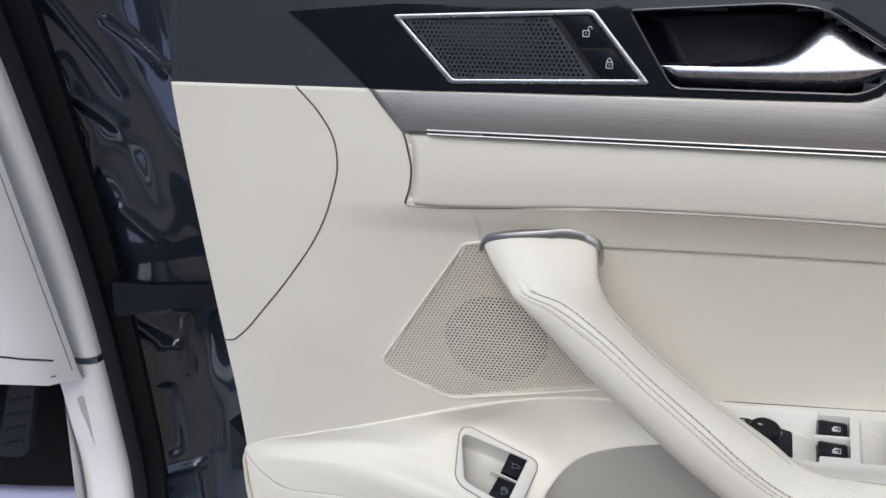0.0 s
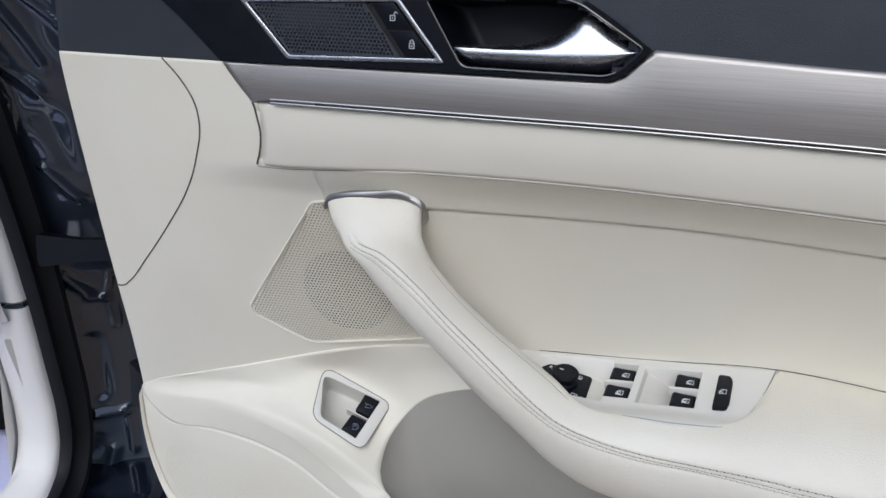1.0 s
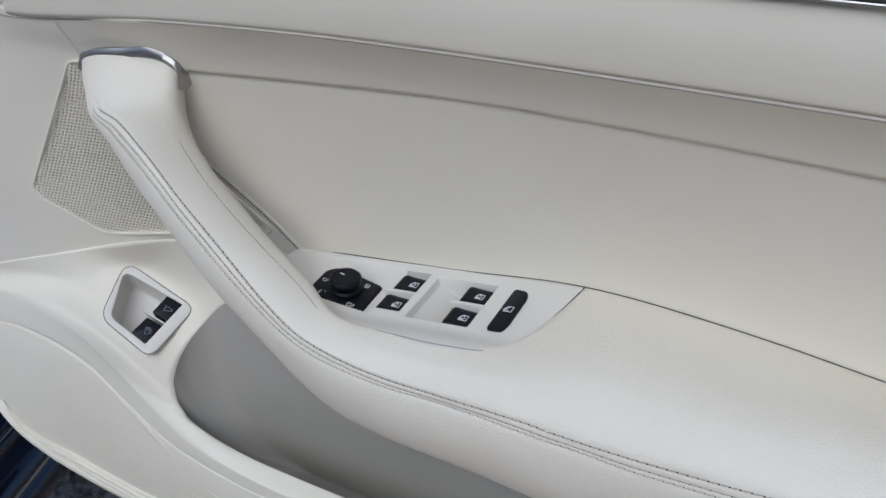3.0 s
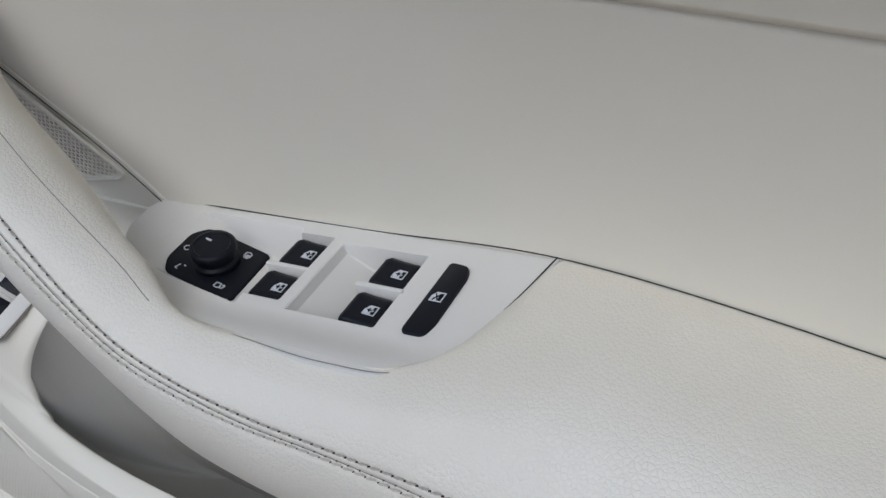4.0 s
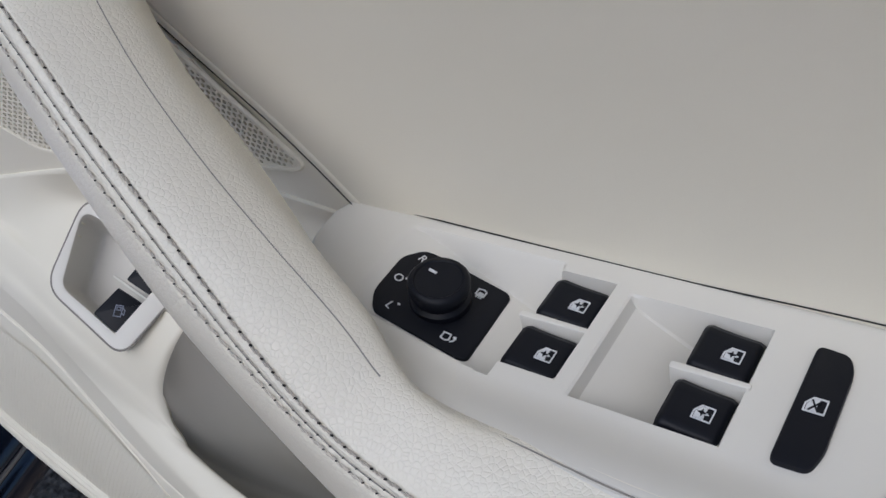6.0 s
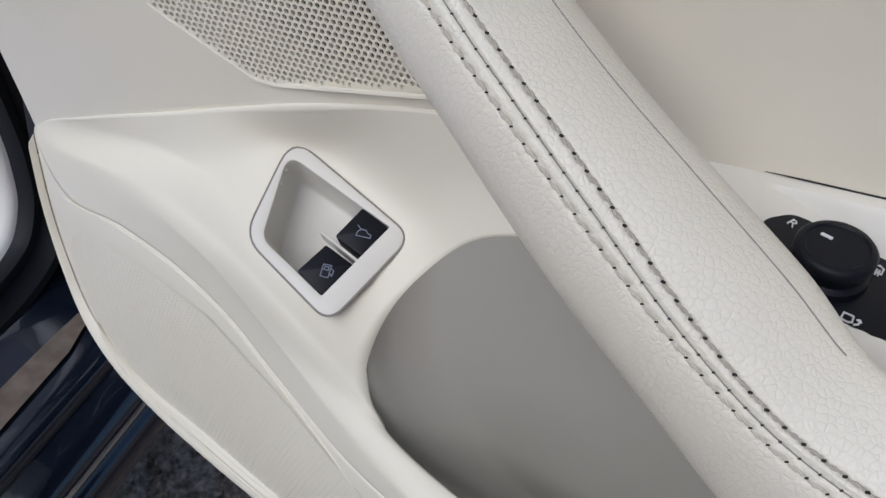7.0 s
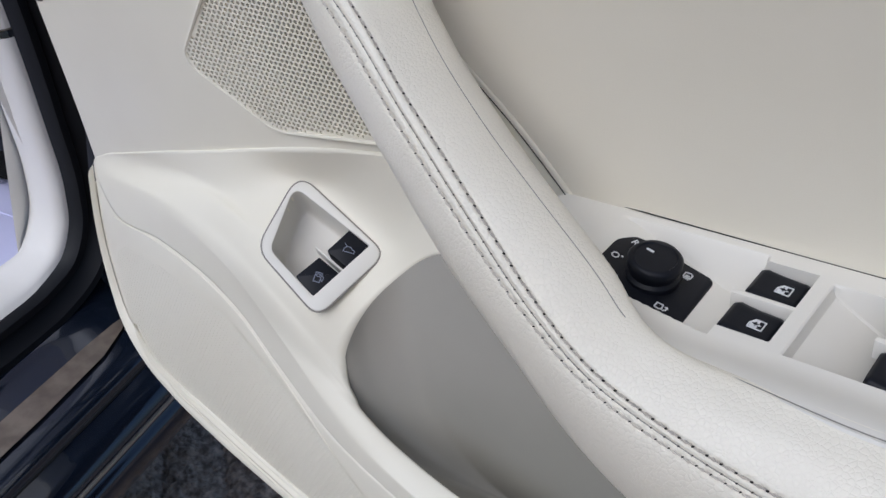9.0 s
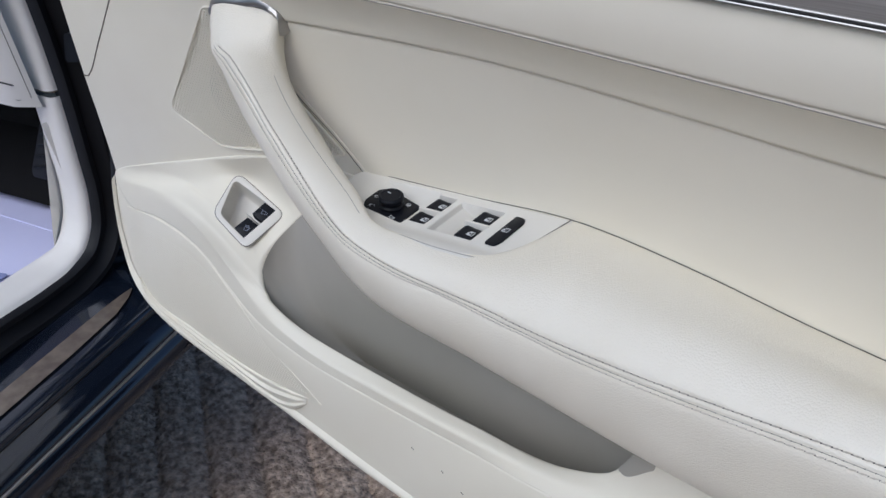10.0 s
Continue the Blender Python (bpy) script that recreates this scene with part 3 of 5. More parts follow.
# stations from the handle's top end to the rear; each ring: back, crown, top, stitch, face, low edge, under, inner
ARM_BACK = [(-0.082, 0.527, 0.752), (-0.08, 0.526, 0.744), (-0.078, 0.524, 0.732), (-0.072, 0.523, 0.715), (-0.052, 0.519, 0.696), (-0.02, 0.516, 0.674), (0.008, 0.512, 0.652), (0.029, 0.507, 0.633), (0.062, 0.4935, 0.6359), (0.096, 0.49, 0.6403), (0.131, 0.4883, 0.6443), (0.153, 0.4895, 0.6468), (0.1665, 0.5005, 0.649), (0.1765, 0.5285, 0.6555), (0.186, 0.5585, 0.6641), (0.29, 0.5585, 0.6595), (0.4, 0.5585, 0.65), (0.62, 0.5585, 0.634)]
ARM_CROWN = [(-0.0735, 0.5165, 0.759), (-0.0725, 0.513, 0.749), (-0.071, 0.509, 0.738), (-0.064, 0.508, 0.724), (-0.043, 0.503, 0.7055), (-0.012, 0.4985, 0.684), (0.018, 0.495, 0.667), (0.042, 0.492, 0.654), (0.062, 0.4865, 0.643), (0.09, 0.485, 0.6397), (0.12, 0.4845, 0.6412), (0.145, 0.4855, 0.644), (0.16, 0.492, 0.6475), (0.178, 0.508, 0.6545), (0.192, 0.525, 0.6605), (0.29, 0.525, 0.6595), (0.4, 0.525, 0.652), (0.62, 0.525, 0.64)]
ARM_TOP = [(-0.105, 0.506, 0.7625), (-0.098, 0.499, 0.751), (-0.092, 0.493, 0.741), (-0.074, 0.4865, 0.7285), (-0.049, 0.48, 0.7085), (-0.018, 0.4755, 0.686), (0.011, 0.4735, 0.6675), (0.036, 0.4745, 0.6515), (0.058, 0.4755, 0.639), (0.085, 0.475, 0.6345), (0.111, 0.475, 0.6345), (0.143, 0.4755, 0.637), (0.166, 0.477, 0.64), (0.181, 0.4795, 0.6425), (0.199, 0.482, 0.6455), (0.29, 0.483, 0.65), (0.4, 0.484, 0.6545), (0.62, 0.484, 0.652)]
ARM_STITCH = [(-0.132, 0.502, 0.7615), (-0.123, 0.493, 0.747), (-0.114, 0.4855, 0.7335), (-0.088, 0.478, 0.7275), (-0.058, 0.4725, 0.7105), (-0.025, 0.468, 0.684), (0.004, 0.466, 0.663), (0.03, 0.4665, 0.6445), (0.054, 0.467, 0.6315), (0.08, 0.467, 0.625), (0.105, 0.467, 0.6215), (0.14, 0.467, 0.6215), (0.165, 0.467, 0.622), (0.18, 0.467, 0.6225), (0.2, 0.467, 0.6235), (0.29, 0.467, 0.629), (0.4, 0.467, 0.64), (0.62, 0.467, 0.652)]
ARM_FACE = [(-0.145, 0.505, 0.7585), (-0.133, 0.495, 0.746), (-0.122, 0.4865, 0.7275), (-0.099, 0.4795, 0.7155), (-0.071, 0.4735, 0.696), (-0.036, 0.4685, 0.672), (-0.004, 0.4665, 0.648), (0.024, 0.4675, 0.628), (0.049, 0.469, 0.612), (0.076, 0.469, 0.602), (0.102, 0.469, 0.598), (0.14, 0.469, 0.597), (0.165, 0.469, 0.597), (0.18, 0.469, 0.597), (0.2, 0.469, 0.597), (0.29, 0.469, 0.5985), (0.4, 0.469, 0.604), (0.62, 0.469, 0.61)]
ARM_LOW = [(-0.150, 0.508, 0.7545), (-0.140, 0.499, 0.743), (-0.121, 0.491, 0.7235), (-0.100, 0.489, 0.705), (-0.071, 0.487, 0.680), (-0.041, 0.485, 0.6575), (-0.003, 0.483, 0.629), (0.023, 0.482, 0.611), (0.047, 0.482, 0.594), (0.073, 0.482, 0.583), (0.10, 0.482, 0.579), (0.14, 0.482, 0.5775), (0.165, 0.482, 0.577), (0.18, 0.482, 0.576), (0.20, 0.482, 0.575), (0.29, 0.482, 0.570), (0.40, 0.482, 0.568), (0.62, 0.482, 0.566)]
ARM_UNDER = [(-0.142, 0.520, 0.750), (-0.132, 0.514, 0.740), (-0.114, 0.508, 0.723), (-0.092, 0.508, 0.700), (-0.064, 0.508, 0.679), (-0.034, 0.507, 0.655), (0.004, 0.506, 0.628), (0.028, 0.505, 0.606), (0.050, 0.512, 0.592), (0.073, 0.520, 0.586), (0.10, 0.53, 0.584), (0.14, 0.54, 0.584), (0.165, 0.55, 0.584), (0.18, 0.555, 0.584), (0.20, 0.56, 0.584), (0.29, 0.56, 0.582), (0.40, 0.56, 0.58), (0.62, 0.56, 0.58)]
ARM = [ARM_BACK, ARM_CROWN, ARM_TOP, ARM_STITCH, ARM_FACE, ARM_LOW, ARM_UNDER]


@functools.lru_cache(maxsize=4000)
def arm_ring(u):
    ring = [curve_at(k, u) for k in ARM]
    if u > 14 / 17:
        # the rear part ends in a straight line against the pad
        b = ring[0]
        ring[0] = np.array((b[0], 0.5585, min(b[2], pad_foot(b[0]) + 0.0002)))
    return ring


def arm_at(u, w):
    """A point of the armrest's skin: u along it, w from 0 at the back over the top to 1 below."""
    return curve_at(arm_ring(float(u)), w)


def arm_frame(u, w):
    p = arm_at(u, w)
    a = arm_at(min(u + 0.004, 1), w) - arm_at(max(u - 0.004, 0), w)
    b = arm_at(u, min(w + 0.01, 1)) - arm_at(u, max(w - 0.01, 0))
    a /= np.linalg.norm(a)
    n = np.cross(b, a)
    n /= np.linalg.norm(n)
    if n[1] > 0:
        n = -n
    return p, a, n


def row_w(us, ws):
    return lambda u: smooth_interp(u, us, ws)


W_TOP = row_w([0.12, 0.205, 0.26, 0.30, 0.34, 0.43, 0.52, 0.60, 0.70, 0.81, 0.85, 1.0], [0.490, 0.478, 0.456, 0.432, 0.435, 0.472, 0.473, 0.464, 0.468, 0.480, 0.495, 0.50])
W_LOW = row_w([0.12, 0.17, 0.24, 0.30, 0.34, 0.42, 0.50, 0.555, 0.605, 0.66, 0.83, 0.855, 1.0], [0.588, 0.583, 0.562, 0.540, 0.533, 0.532, 0.525, 0.513, 0.504, 0.497, 0.516, 0.530, 0.535])


def W_MID(u):
    return 0.37 * W_TOP(u) + 0.63 * W_LOW(u)


US = np.concatenate([np.linspace(0, 0.115, 30), np.linspace(0.1165, 0.62, 560), np.linspace(0.623, 1, 150)])
PITCH = 0.00437
walk_us = np.linspace(0.1, 1, 1200)
walk_len = np.concatenate([[0.0], np.cumsum([np.linalg.norm(arm_at(b, W_TOP(b)) - arm_at(a, W_TOP(a))) for a, b in zip(walk_us, walk_us[1:])])])



def swell(u, w):
    """Seams pull the leather in along the three stitch lines."""
    d = min(abs(w - f(u)) for f in (W_TOP, W_LOW))
    m = abs(w - W_MID(u))
    puff = 0.5 + 0.5 * math.cos(2 * math.pi * float(np.interp(u, walk_us, walk_len)) / PITCH)
    return -0.00020 * math.exp(-(d / 0.012) ** 2) - 0.00045 * puff * math.exp(-(d / 0.009) ** 2) - 0.00055 * math.exp(-(m / 0.008) ** 2)


WS = list(np.linspace(0, 0.40, 27)) + list(np.linspace(0.405, 0.58, 60)) + list(np.linspace(0.59, 1, 24))
rows = []
for u in US:
    row = []
    for w in WS:
        p = arm_at(u, w)
        if 0.405 <= w <= 0.58 and 0.1 < u:
            p = p + swell(u, w) * arm_frame(u, w)[2]
        row.append(p)
    rows.append(row)
bm = grid(rows, close_cols=True)
bm.verts.ensure_lookup_table()
bm.faces.new([bm.verts[i] for i in range(len(WS))])
part("armrest", bm, LEATHER, door, "cream grained leather armrest and pull handle")


def along(w, u0, u1, pitch):
    """Even steps along the armrest at a given line w(u)."""
    us = np.linspace(u0, u1, 2600)
    pts = [arm_at(u, w(u)) for u in us]
    out, acc = [], 0.0
    for i in range(1, len(us)):
        acc += np.linalg.norm(pts[i] - pts[i - 1])
        if acc >= pitch:
            out.append(us[i])
            acc = 0.0
    return out


def capsule(length, r, sides=6):
    rows = []
    for x, k in ((-0.5, 0.35), (-0.38, 0.9), (0.0, 1.0), (0.38, 0.9), (0.5, 0.35)):
        rows.append([(x * length, k * r * math.cos(q), k * r * math.sin(q)) for q in (2 * math.pi * j / sides for j in range(sides))])
    bm = grid(rows, close_cols=True)
    bm.verts.ensure_lookup_table()
    bm.faces.new([bm.verts[j] for j in range(sides)])
    bm.faces.new([bm.verts[4 * sides + j] for j in range(sides)])
    return bm


def twist(length, r):
    """Two strands wound round each other, one stitch long."""
    both = bmesh.new()
    for side in (0.0, math.pi):
        rows = []
        for k in range(9):
            x = k / 8 - 0.5
            a = side + 2.2 * math.pi * x
            fat = 1.0 - 0.75 * abs(2 * x) ** 4
            rows.append([(x * length, 0.5 * r * fat * math.cos(a) + 0.55 * r * fat * math.cos(q), 0.5 * r * fat * math.sin(a) + 0.55 * r * fat * math.sin(q)) for q in (2 * math.pi * j / 5 for j in range(5))])
        me = bpy.data.meshes.new("strand")
        strand = grid(rows, close_cols=True)
        strand.to_mesh(me)
        strand.free()
        both.from_mesh(me)
        bpy.data.meshes.remove(me)
    return both


def stitch_row(name, w, u0, u1, pitch, length, r, material, lift, skew=0.0, shift=0.0):
    first = None
    us = along(w, u0, u1, pitch)
    if shift:
        us = [a + shift * (b - a) for a, b in zip(us, us[1:])]
    for u in us:
        p, a, n = arm_frame(u, w(u))
        s = np.cross(n, a)
        if first is None:
            first = part(name, twist(length, r) if name == "stitch" else capsule(length, r), material, door)
            ob = first
        else:
            ob = new(name, first.data)
            ob.parent = door
        d = a * math.cos(skew) + s * math.sin(skew)
        t = np.cross(n, d)
        ob.matrix_basis = Matrix(((d[0], t[0], n[0], p[0] + lift * n[0]), (d[1], t[1], n[1], p[1] + lift * n[1]), (d[2], t[2], n[2], p[2] + lift * n[2]), (0, 0, 0, 1)))


U0 = 2.05 / 17
stitch_row("stitch", W_TOP, U0, 0.97, PITCH, 0.0041, 0.00054, THREAD, 0.0, 0.10)
stitch_row("needle_hole", W_TOP, U0, 0.97, PITCH, 0.0010, 0.00034, HOLE, 0.0001, 0.5, 0.5)
stitch_row("stitch", W_LOW, U0, 0.97, PITCH, 0.0040, 0.00052, THREADP, 0.0, 0.16)
stitch_row("needle_hole", W_LOW, U0, 0.97, PITCH, 0.0008, 0.00024, HOLE, 0.00006, 0.9, 0.5)
stitch_row("needle_hole", W_MID, U0, 0.97, 0.0044, 0.0007, 0.00024, HOLE, 0.00008, 0.9)
part("welt_seam", tube([arm_frame(u, W_MID(u))[0] for u in np.linspace(U0, 0.99, 220)], 0.00014, 6), FINE, door, "narrow seam between the stitch rows")
# thin joint where the cover meets the inner cover of the pull
part("cover_joint", tube([arm_at(u, smooth_interp(u, [0.20, 0.44, 0.4575, 0.5125, 0.5525, 0.575], [0.235, 0.235, 0.232, 0.1825, 0.1475, 0.08])) for u in np.linspace(0.20, 0.455, 110)], 0.0002, 6), FINE, door)
# satin end trim of the pull handle
CAP = [(-0.1510, 0.5075, 0.7525), (-0.1475, 0.5065, 0.7580), (-0.139, 0.504, 0.7610), (-0.1244, 0.5035, 0.7640), (-0.105, 0.507, 0.7665), (-0.0905, 0.5085, 0.7685), (-0.080, 0.5115, 0.7655), (-0.0722, 0.5135, 0.7605), (-0.0708, 0.5145, 0.750)]
rows = []
for p in spline(CAP, 50):
    rows.append([p + np.array(d) for d in ((0, 0.004, -0.0056), (0, -0.0014, -0.0052), (0, -0.0026, -0.0022), (0, -0.0016, 0.0006), (0, 0.004, 0.0016), (0, 0.012, 0.0))])
part("handle_cap", grid(rows, close_cols=True), SATIN, door, "satin grey metal end trim")

# black gap between armrest and pad
part("panel_gap", tube([(x, 0.5588, pad_foot(x) + 0.0003) for x in np.linspace(-0.017, 0.186, 30)], 0.00028, 6), SEAMK, door)
part("armrest_gap", tube([arm_at(u, 0.0) + np.array((0, -0.0004, 0.0004)) for u in np.linspace(14.01 / 17, 1, 90)], 0.00025, 6), SEAMK, door)

# ---- window switch panel ----
def sw_z(x, y):
    return 0.4865 + 0.115 * x + 0.28 * y


SWN = Vector((-0.115, -0.28, 1)).normalized()


def on_switch(u, v, h):
    p = Vector((float(u), float(v), float(sw_z(u, v)))) + float(h) * SWN
    return tuple(p)


SW_OUT = [(-0.016, 0.5595), (0.085, 0.5597), (0.1835, 0.5592)] + [tuple(p) for p in spline([(0.1835, 0.5592), (0.178, 0.5335), (0.1712, 0.5120), (0.1642, 0.4962), (0.153, 0.4890), (0.134, 0.4870), (0.097, 0.4888), (0.062, 0.4920), (0.030, 0.5030), (0.0, 0.520), (-0.017, 0.538), (-0.019, 0.552)], 80)][1:]


def sink(x):
    return 0.0165 * min(max((x - 0.014) / 0.058, 0.0), 1.0)


def on_floor(u, v, h):
    return on_switch(u, v, h - sink(u))


def switch_relief(x, y):
    h = 0.0
    # finger well between the two button pairs, falling towards the rear pair
    well = ramp(0.0952, 0.0968, x) * (1 - ramp(0.1342, 0.1350, x)) * ramp(0.5104, 0.5114, y) * (1 - ramp(0.5478, 0.5490, y))
    h -= well * (0.0040 + 0.0150 * min(max((x - 0.0965) / 0.022, 0.0), 1.0))
    # floor of the mirror control with its slanting far wall, falling towards the first pair
    low = 0.5100 + 0.0065 * (0.069 - x) / 0.042
    far = 0.5535 - 0.0105 * min(max((x - 0.020) / 0.052, 0.0), 1.0)
    wall = min(max((0.5545 - y) / (0.5545 - far), 0.0), 1.0)
    h -= sink(x) * (1 - ramp(0.0712, 0.0722, x)) * ramp(low - 0.0015, low + 0.0012, y) * wall
    under = ramp(0.0706, 0.0716, x) * (1 - ramp(0.0892, 0.0900, x)) * ramp(0.5137, 0.5145, y) * (1 - ramp(0.5506, 0.5514, y))
    h -= under * 0.010
    # soft rise of the rim towards the driver
    h += 0.0058 * (1 - ramp(0.4885, 0.5085, y)) * ramp(0.0, 0.04, x) * (1 - 0.5 * ramp(0.145, 0.165, x))
    return h


def nearest(poly, p):
    best, d0 = p, 1e9
    for a, b in zip(poly, poly[1:] + poly[:1]):
        dx, dy = b[0] - a[0], b[1] - a[1]
        w = min(max(((p[0] - a[0]) * dx + (p[1] - a[1]) * dy) / (dx * dx + dy * dy + 1e-15), 0.0), 1.0)
        q = (a[0] + w * dx, a[1] + w * dy)
        d = math.hypot(q[0] - p[0], q[1] - p[1])
        if d < d0:
            best, d0 = q, d
    return best, d0


bm = bmesh.new()
nx, ny = 300, 112
gx, gy = np.linspace(-0.022, 0.186, nx), np.linspace(0.4860, 0.5608, ny)
keep = [[inside(SW_OUT, (x, y)) for y in gy] for x in gx]
vs = [[None] * ny for _ in range(nx)]
for i in range(nx):
    for j in range(ny):
        if keep[i][j]:
            q = (gx[i], gy[j])
        elif any(keep[a][b] for a in range(max(i - 1, 0), min(i + 2, nx)) for b in range(max(j - 1, 0), min(j + 2, ny))):
            q = nearest(SW_OUT, (gx[i], gy[j]))[0]
        else:
            continue
        rim = nearest(SW_OUT, q)[1] if (q[1] < 0.51 or q[1] > 0.552 or q[0] > 0.15 or q[0] < 0.01) else 1.0
        vs[i][j] = bm.verts.new(on_switch(q[0], q[1], switch_relief(*q) - 0.0006 * max(0.0, 1 - rim / 0.0012) ** 2))
for i in range(nx - 1):
    for j in range(ny - 1):
        q = [v for v in (vs[i][j], vs[i + 1][j], vs[i + 1][j + 1], vs[i][j + 1]) if v]
        n_in = keep[i][j] + keep[i + 1][j] + keep[i + 1][j + 1] + keep[i][j + 1]
        if n_in and len(q) == 4:
            bm.faces.new(q)
bmesh.ops.remove_doubles(bm, verts=bm.verts, dist=1e-6)
bmesh.ops.delete(bm, geom=[v for v in bm.verts if not v.link_faces], context="VERTS")
solid(part("switch_panel", bm, SHELL, door, "pale grey window switch panel", crisp=0.45), 0.002, (0, -0.3, 1))
JOIN = SW_OUT[2:60]
for line, radius, m in (([p for p in JOIN if p[1] >= 0.520], 0.00026, SEAMK), ([p for p in JOIN if p[1] < 0.522], 0.00022, FINE)):
    part("panel_joint", tube([on_switch(x, y, switch_relief(x, y) + 0.0004) for x, y in line if x > 0.075], radius, 6), m, door)

part("panel_edge", tube([on_switch(x, y, switch_relief(x, y) - 0.0012) for x, y in JOIN], 0.0013, 8), SHELL, door)

PANE = [(-1.5, -1.3), (-1.5, 0.1), (-0.6, 1.4), (1.5, 1.4), (1.5, -1.3), (-1.5, -1.3)]
ICON = [PANE, [(0.25, 1.4), (0.25, 0.7)], [(0.25, -0.6), (0.25, -1.3)]]
CROSS = [PANE, [(0.25, 1.4), (0.25, 0.7)], [(0.25, -0.6), (0.25, -1.3)]]
LIGHTS = [[(-1.25, -1.05), (-1.25, 0.0), (-0.5, 1.15), (0.25, 1.15), (0.25, -1.05)]]
STAR = [(-0.75, 0.0), (-0.2, 0.2), (0.0, 0.75), (0.2, 0.2), (0.75, 0.0), (0.2, -0.2), (0.0, -0.75), (-0.2, -0.2)]
TIP_R = [(0.35, 0.28), (0.95, 0.02), (0.35, -0.24)]


def fills(polys, cu, cv, k, place, h=0.0003):
    """Printed solid shapes: thin slabs."""
    bm = bmesh.new()
    for poly in polys:
        hi = [bm.verts.new(tuple(float(c) for c in place(cu + k * a, cv + k * b, h))) for a, b in poly]
        lo = [bm.verts.new(tuple(float(c) for c in place(cu + k * a, cv + k * b, 0.0))) for a, b in poly]
        bm.faces.new(hi)
        for i in range(len(hi)):
            bm.faces.new((lo[i], lo[(i + 1) % len(hi)], hi[(i + 1) % len(hi)], hi[i]))
    return bm


def button(x0, x1, y0, y1, tall):
    """A rocker: lip towards the well raised, falling to the rear."""
    bm = bmesh.new()
    n, m = 10, 8
    rows = []
    for i in range(n + 1):
        u = i / n
        row = []
        for j in range(m + 1):
            v = j / m
            eu, ev = min(u, 1 - u), min(v, 1 - v)
            rim = 0.0012 * (max(0, 1 - eu / 0.10) ** 2 + max(0, 1 - ev / 0.12) ** 2)
            row.append(on_switch(x0 + (x1 - x0) * u, y0 + (y1 - y0) * v, tall - 0.0015 * u + 0.0010 * (1 - u) ** 4 - rim))
        rows.append(row)
    bm2 = grid(rows)
    ob = part("window_switch", bm2, BLACKP, door, "black window switch with white symbol")
    solid(ob, 0.0055, (0, -0.3, 1))
    cu, cv = x0 + 0.62 * (x1 - x0), y0 + 0.48 * (y1 - y0)
    lines = [[(cu + 0.00155 * a, cv + 0.00155 * c) for a, c in ln] for ln in ICON]

    def top(u, v, h):
        return on_switch(u, v, tall - 0.0015 * (u - x0) / (x1 - x0) + h + 0.0001)

    part("window_symbol", strokes(lines, 0.00034, top), INK, door)
    part("window_symbol", fills(LIGHTS, cu, cv, 0.00155, top), INK, door)
    part("window_symbol", fills([STAR], cu - 0.0003, cv, 0.00155, lambda u, v, h: top(u, v, h + 0.0003)), BLACKP, door)
    part("window_symbol", fills([TIP_R], cu, cv, 0.00155, top), INK, door)


for x0, x1, y0, tall in ((0.0716, 0.0886, 0.5148, -0.0022), (0.1184, 0.1342, 0.5112, -0.0006)):
    for a, b in ((y0, y0 + 0.0157), (y0 + 0.0198, y0 + 0.0356)):
        button(x0, x1, a, b, tall)
    part("switch_divider", plate(rounded([(x0 - 0.003, y0 + 0.0165), (x1 + 0.002, y0 + 0.0168), (x1 + 0.002, y0 + 0.0186), (x0 - 0.003, y0 + 0.0189)], 0.0008), 0.007, lambda u, v, h: on_switch(u, v, h + tall + 0.0016), bevel=0.0004), SHELL, door)
# small moulded rib on the floor of the finger well
part("well_rib", tube([on_switch(u, v, -0.0185 + 0.0022 * k) for u, v, k in ((0.1075, 0.5235, 0.2), (0.111, 0.5222, 0.8), (0.1145, 0.5215, 1.0), (0.1185, 0.5212, 1.0))], 0.0009, 8), SHELL, door)
LOCKB = rounded([(0.1465, 0.5470), (0.1546, 0.5462), (0.1566, 0.5412), (0.1569, 0.5166), (0.1553, 0.5106), (0.1464, 0.5104)], 0.0022)
part("window_lock_button", plate(LOCKB, 0.004, lambda u, v, h: on_switch(u, v, h + 0.0016), bevel=0.0006), BLACKP, door, "long black window lock button")
part("lock_sign", fills(LIGHTS, 0.1514, 0.5283, 0.00155, lambda u, v, h: on_switch(u, v, h + 0.0017)), INK, door)
part("lock_sign", strokes([[(0.1502, 0.5266), (0.1524, 0.5296)], [(0.1504, 0.5296), (0.1522, 0.5266)]], 0.00042, lambda u, v, h: on_switch(u, v, h + 0.0019)), BLACKP, door)
part("lock_sign", strokes([[(0.1514 + 0.00155 * a, 0.5283 + 0.00155 * c) for a, c in ln] for ln in CROSS], 0.00036, lambda u, v, h: on_switch(u, v, h + 0.0017)), INK, door)

# mirror control
MIR = rounded([(0.0240, 0.5180), (0.0200, 0.5245), (0.0195, 0.5405), (0.0240, 0.5462), (0.0275, 0.5470), (0.0560, 0.5456), (0.0570, 0.5180), (0.0545, 0.5170)], 0.0024)
part("mirror_control", plate(MIR, 0.004, lambda u, v, h: on_floor(u, v, h + 0.0012), bevel=0.0004), BLACKP, door, "black mirror adjuster plate")
KC = (0.0385, 0.5328)
KN = Vector((0.07, -0.28, 1)).normalized()
KX = Vector((0, 1, 0)).cross(KN).normalized()
KY = KN.cross(KX)
KO = Vector(on_floor(*KC, 0.0))


def on_knob(u, v, h):
    return tuple(KO + float(u) * KX + float(v) * KY + float(h) * KN)


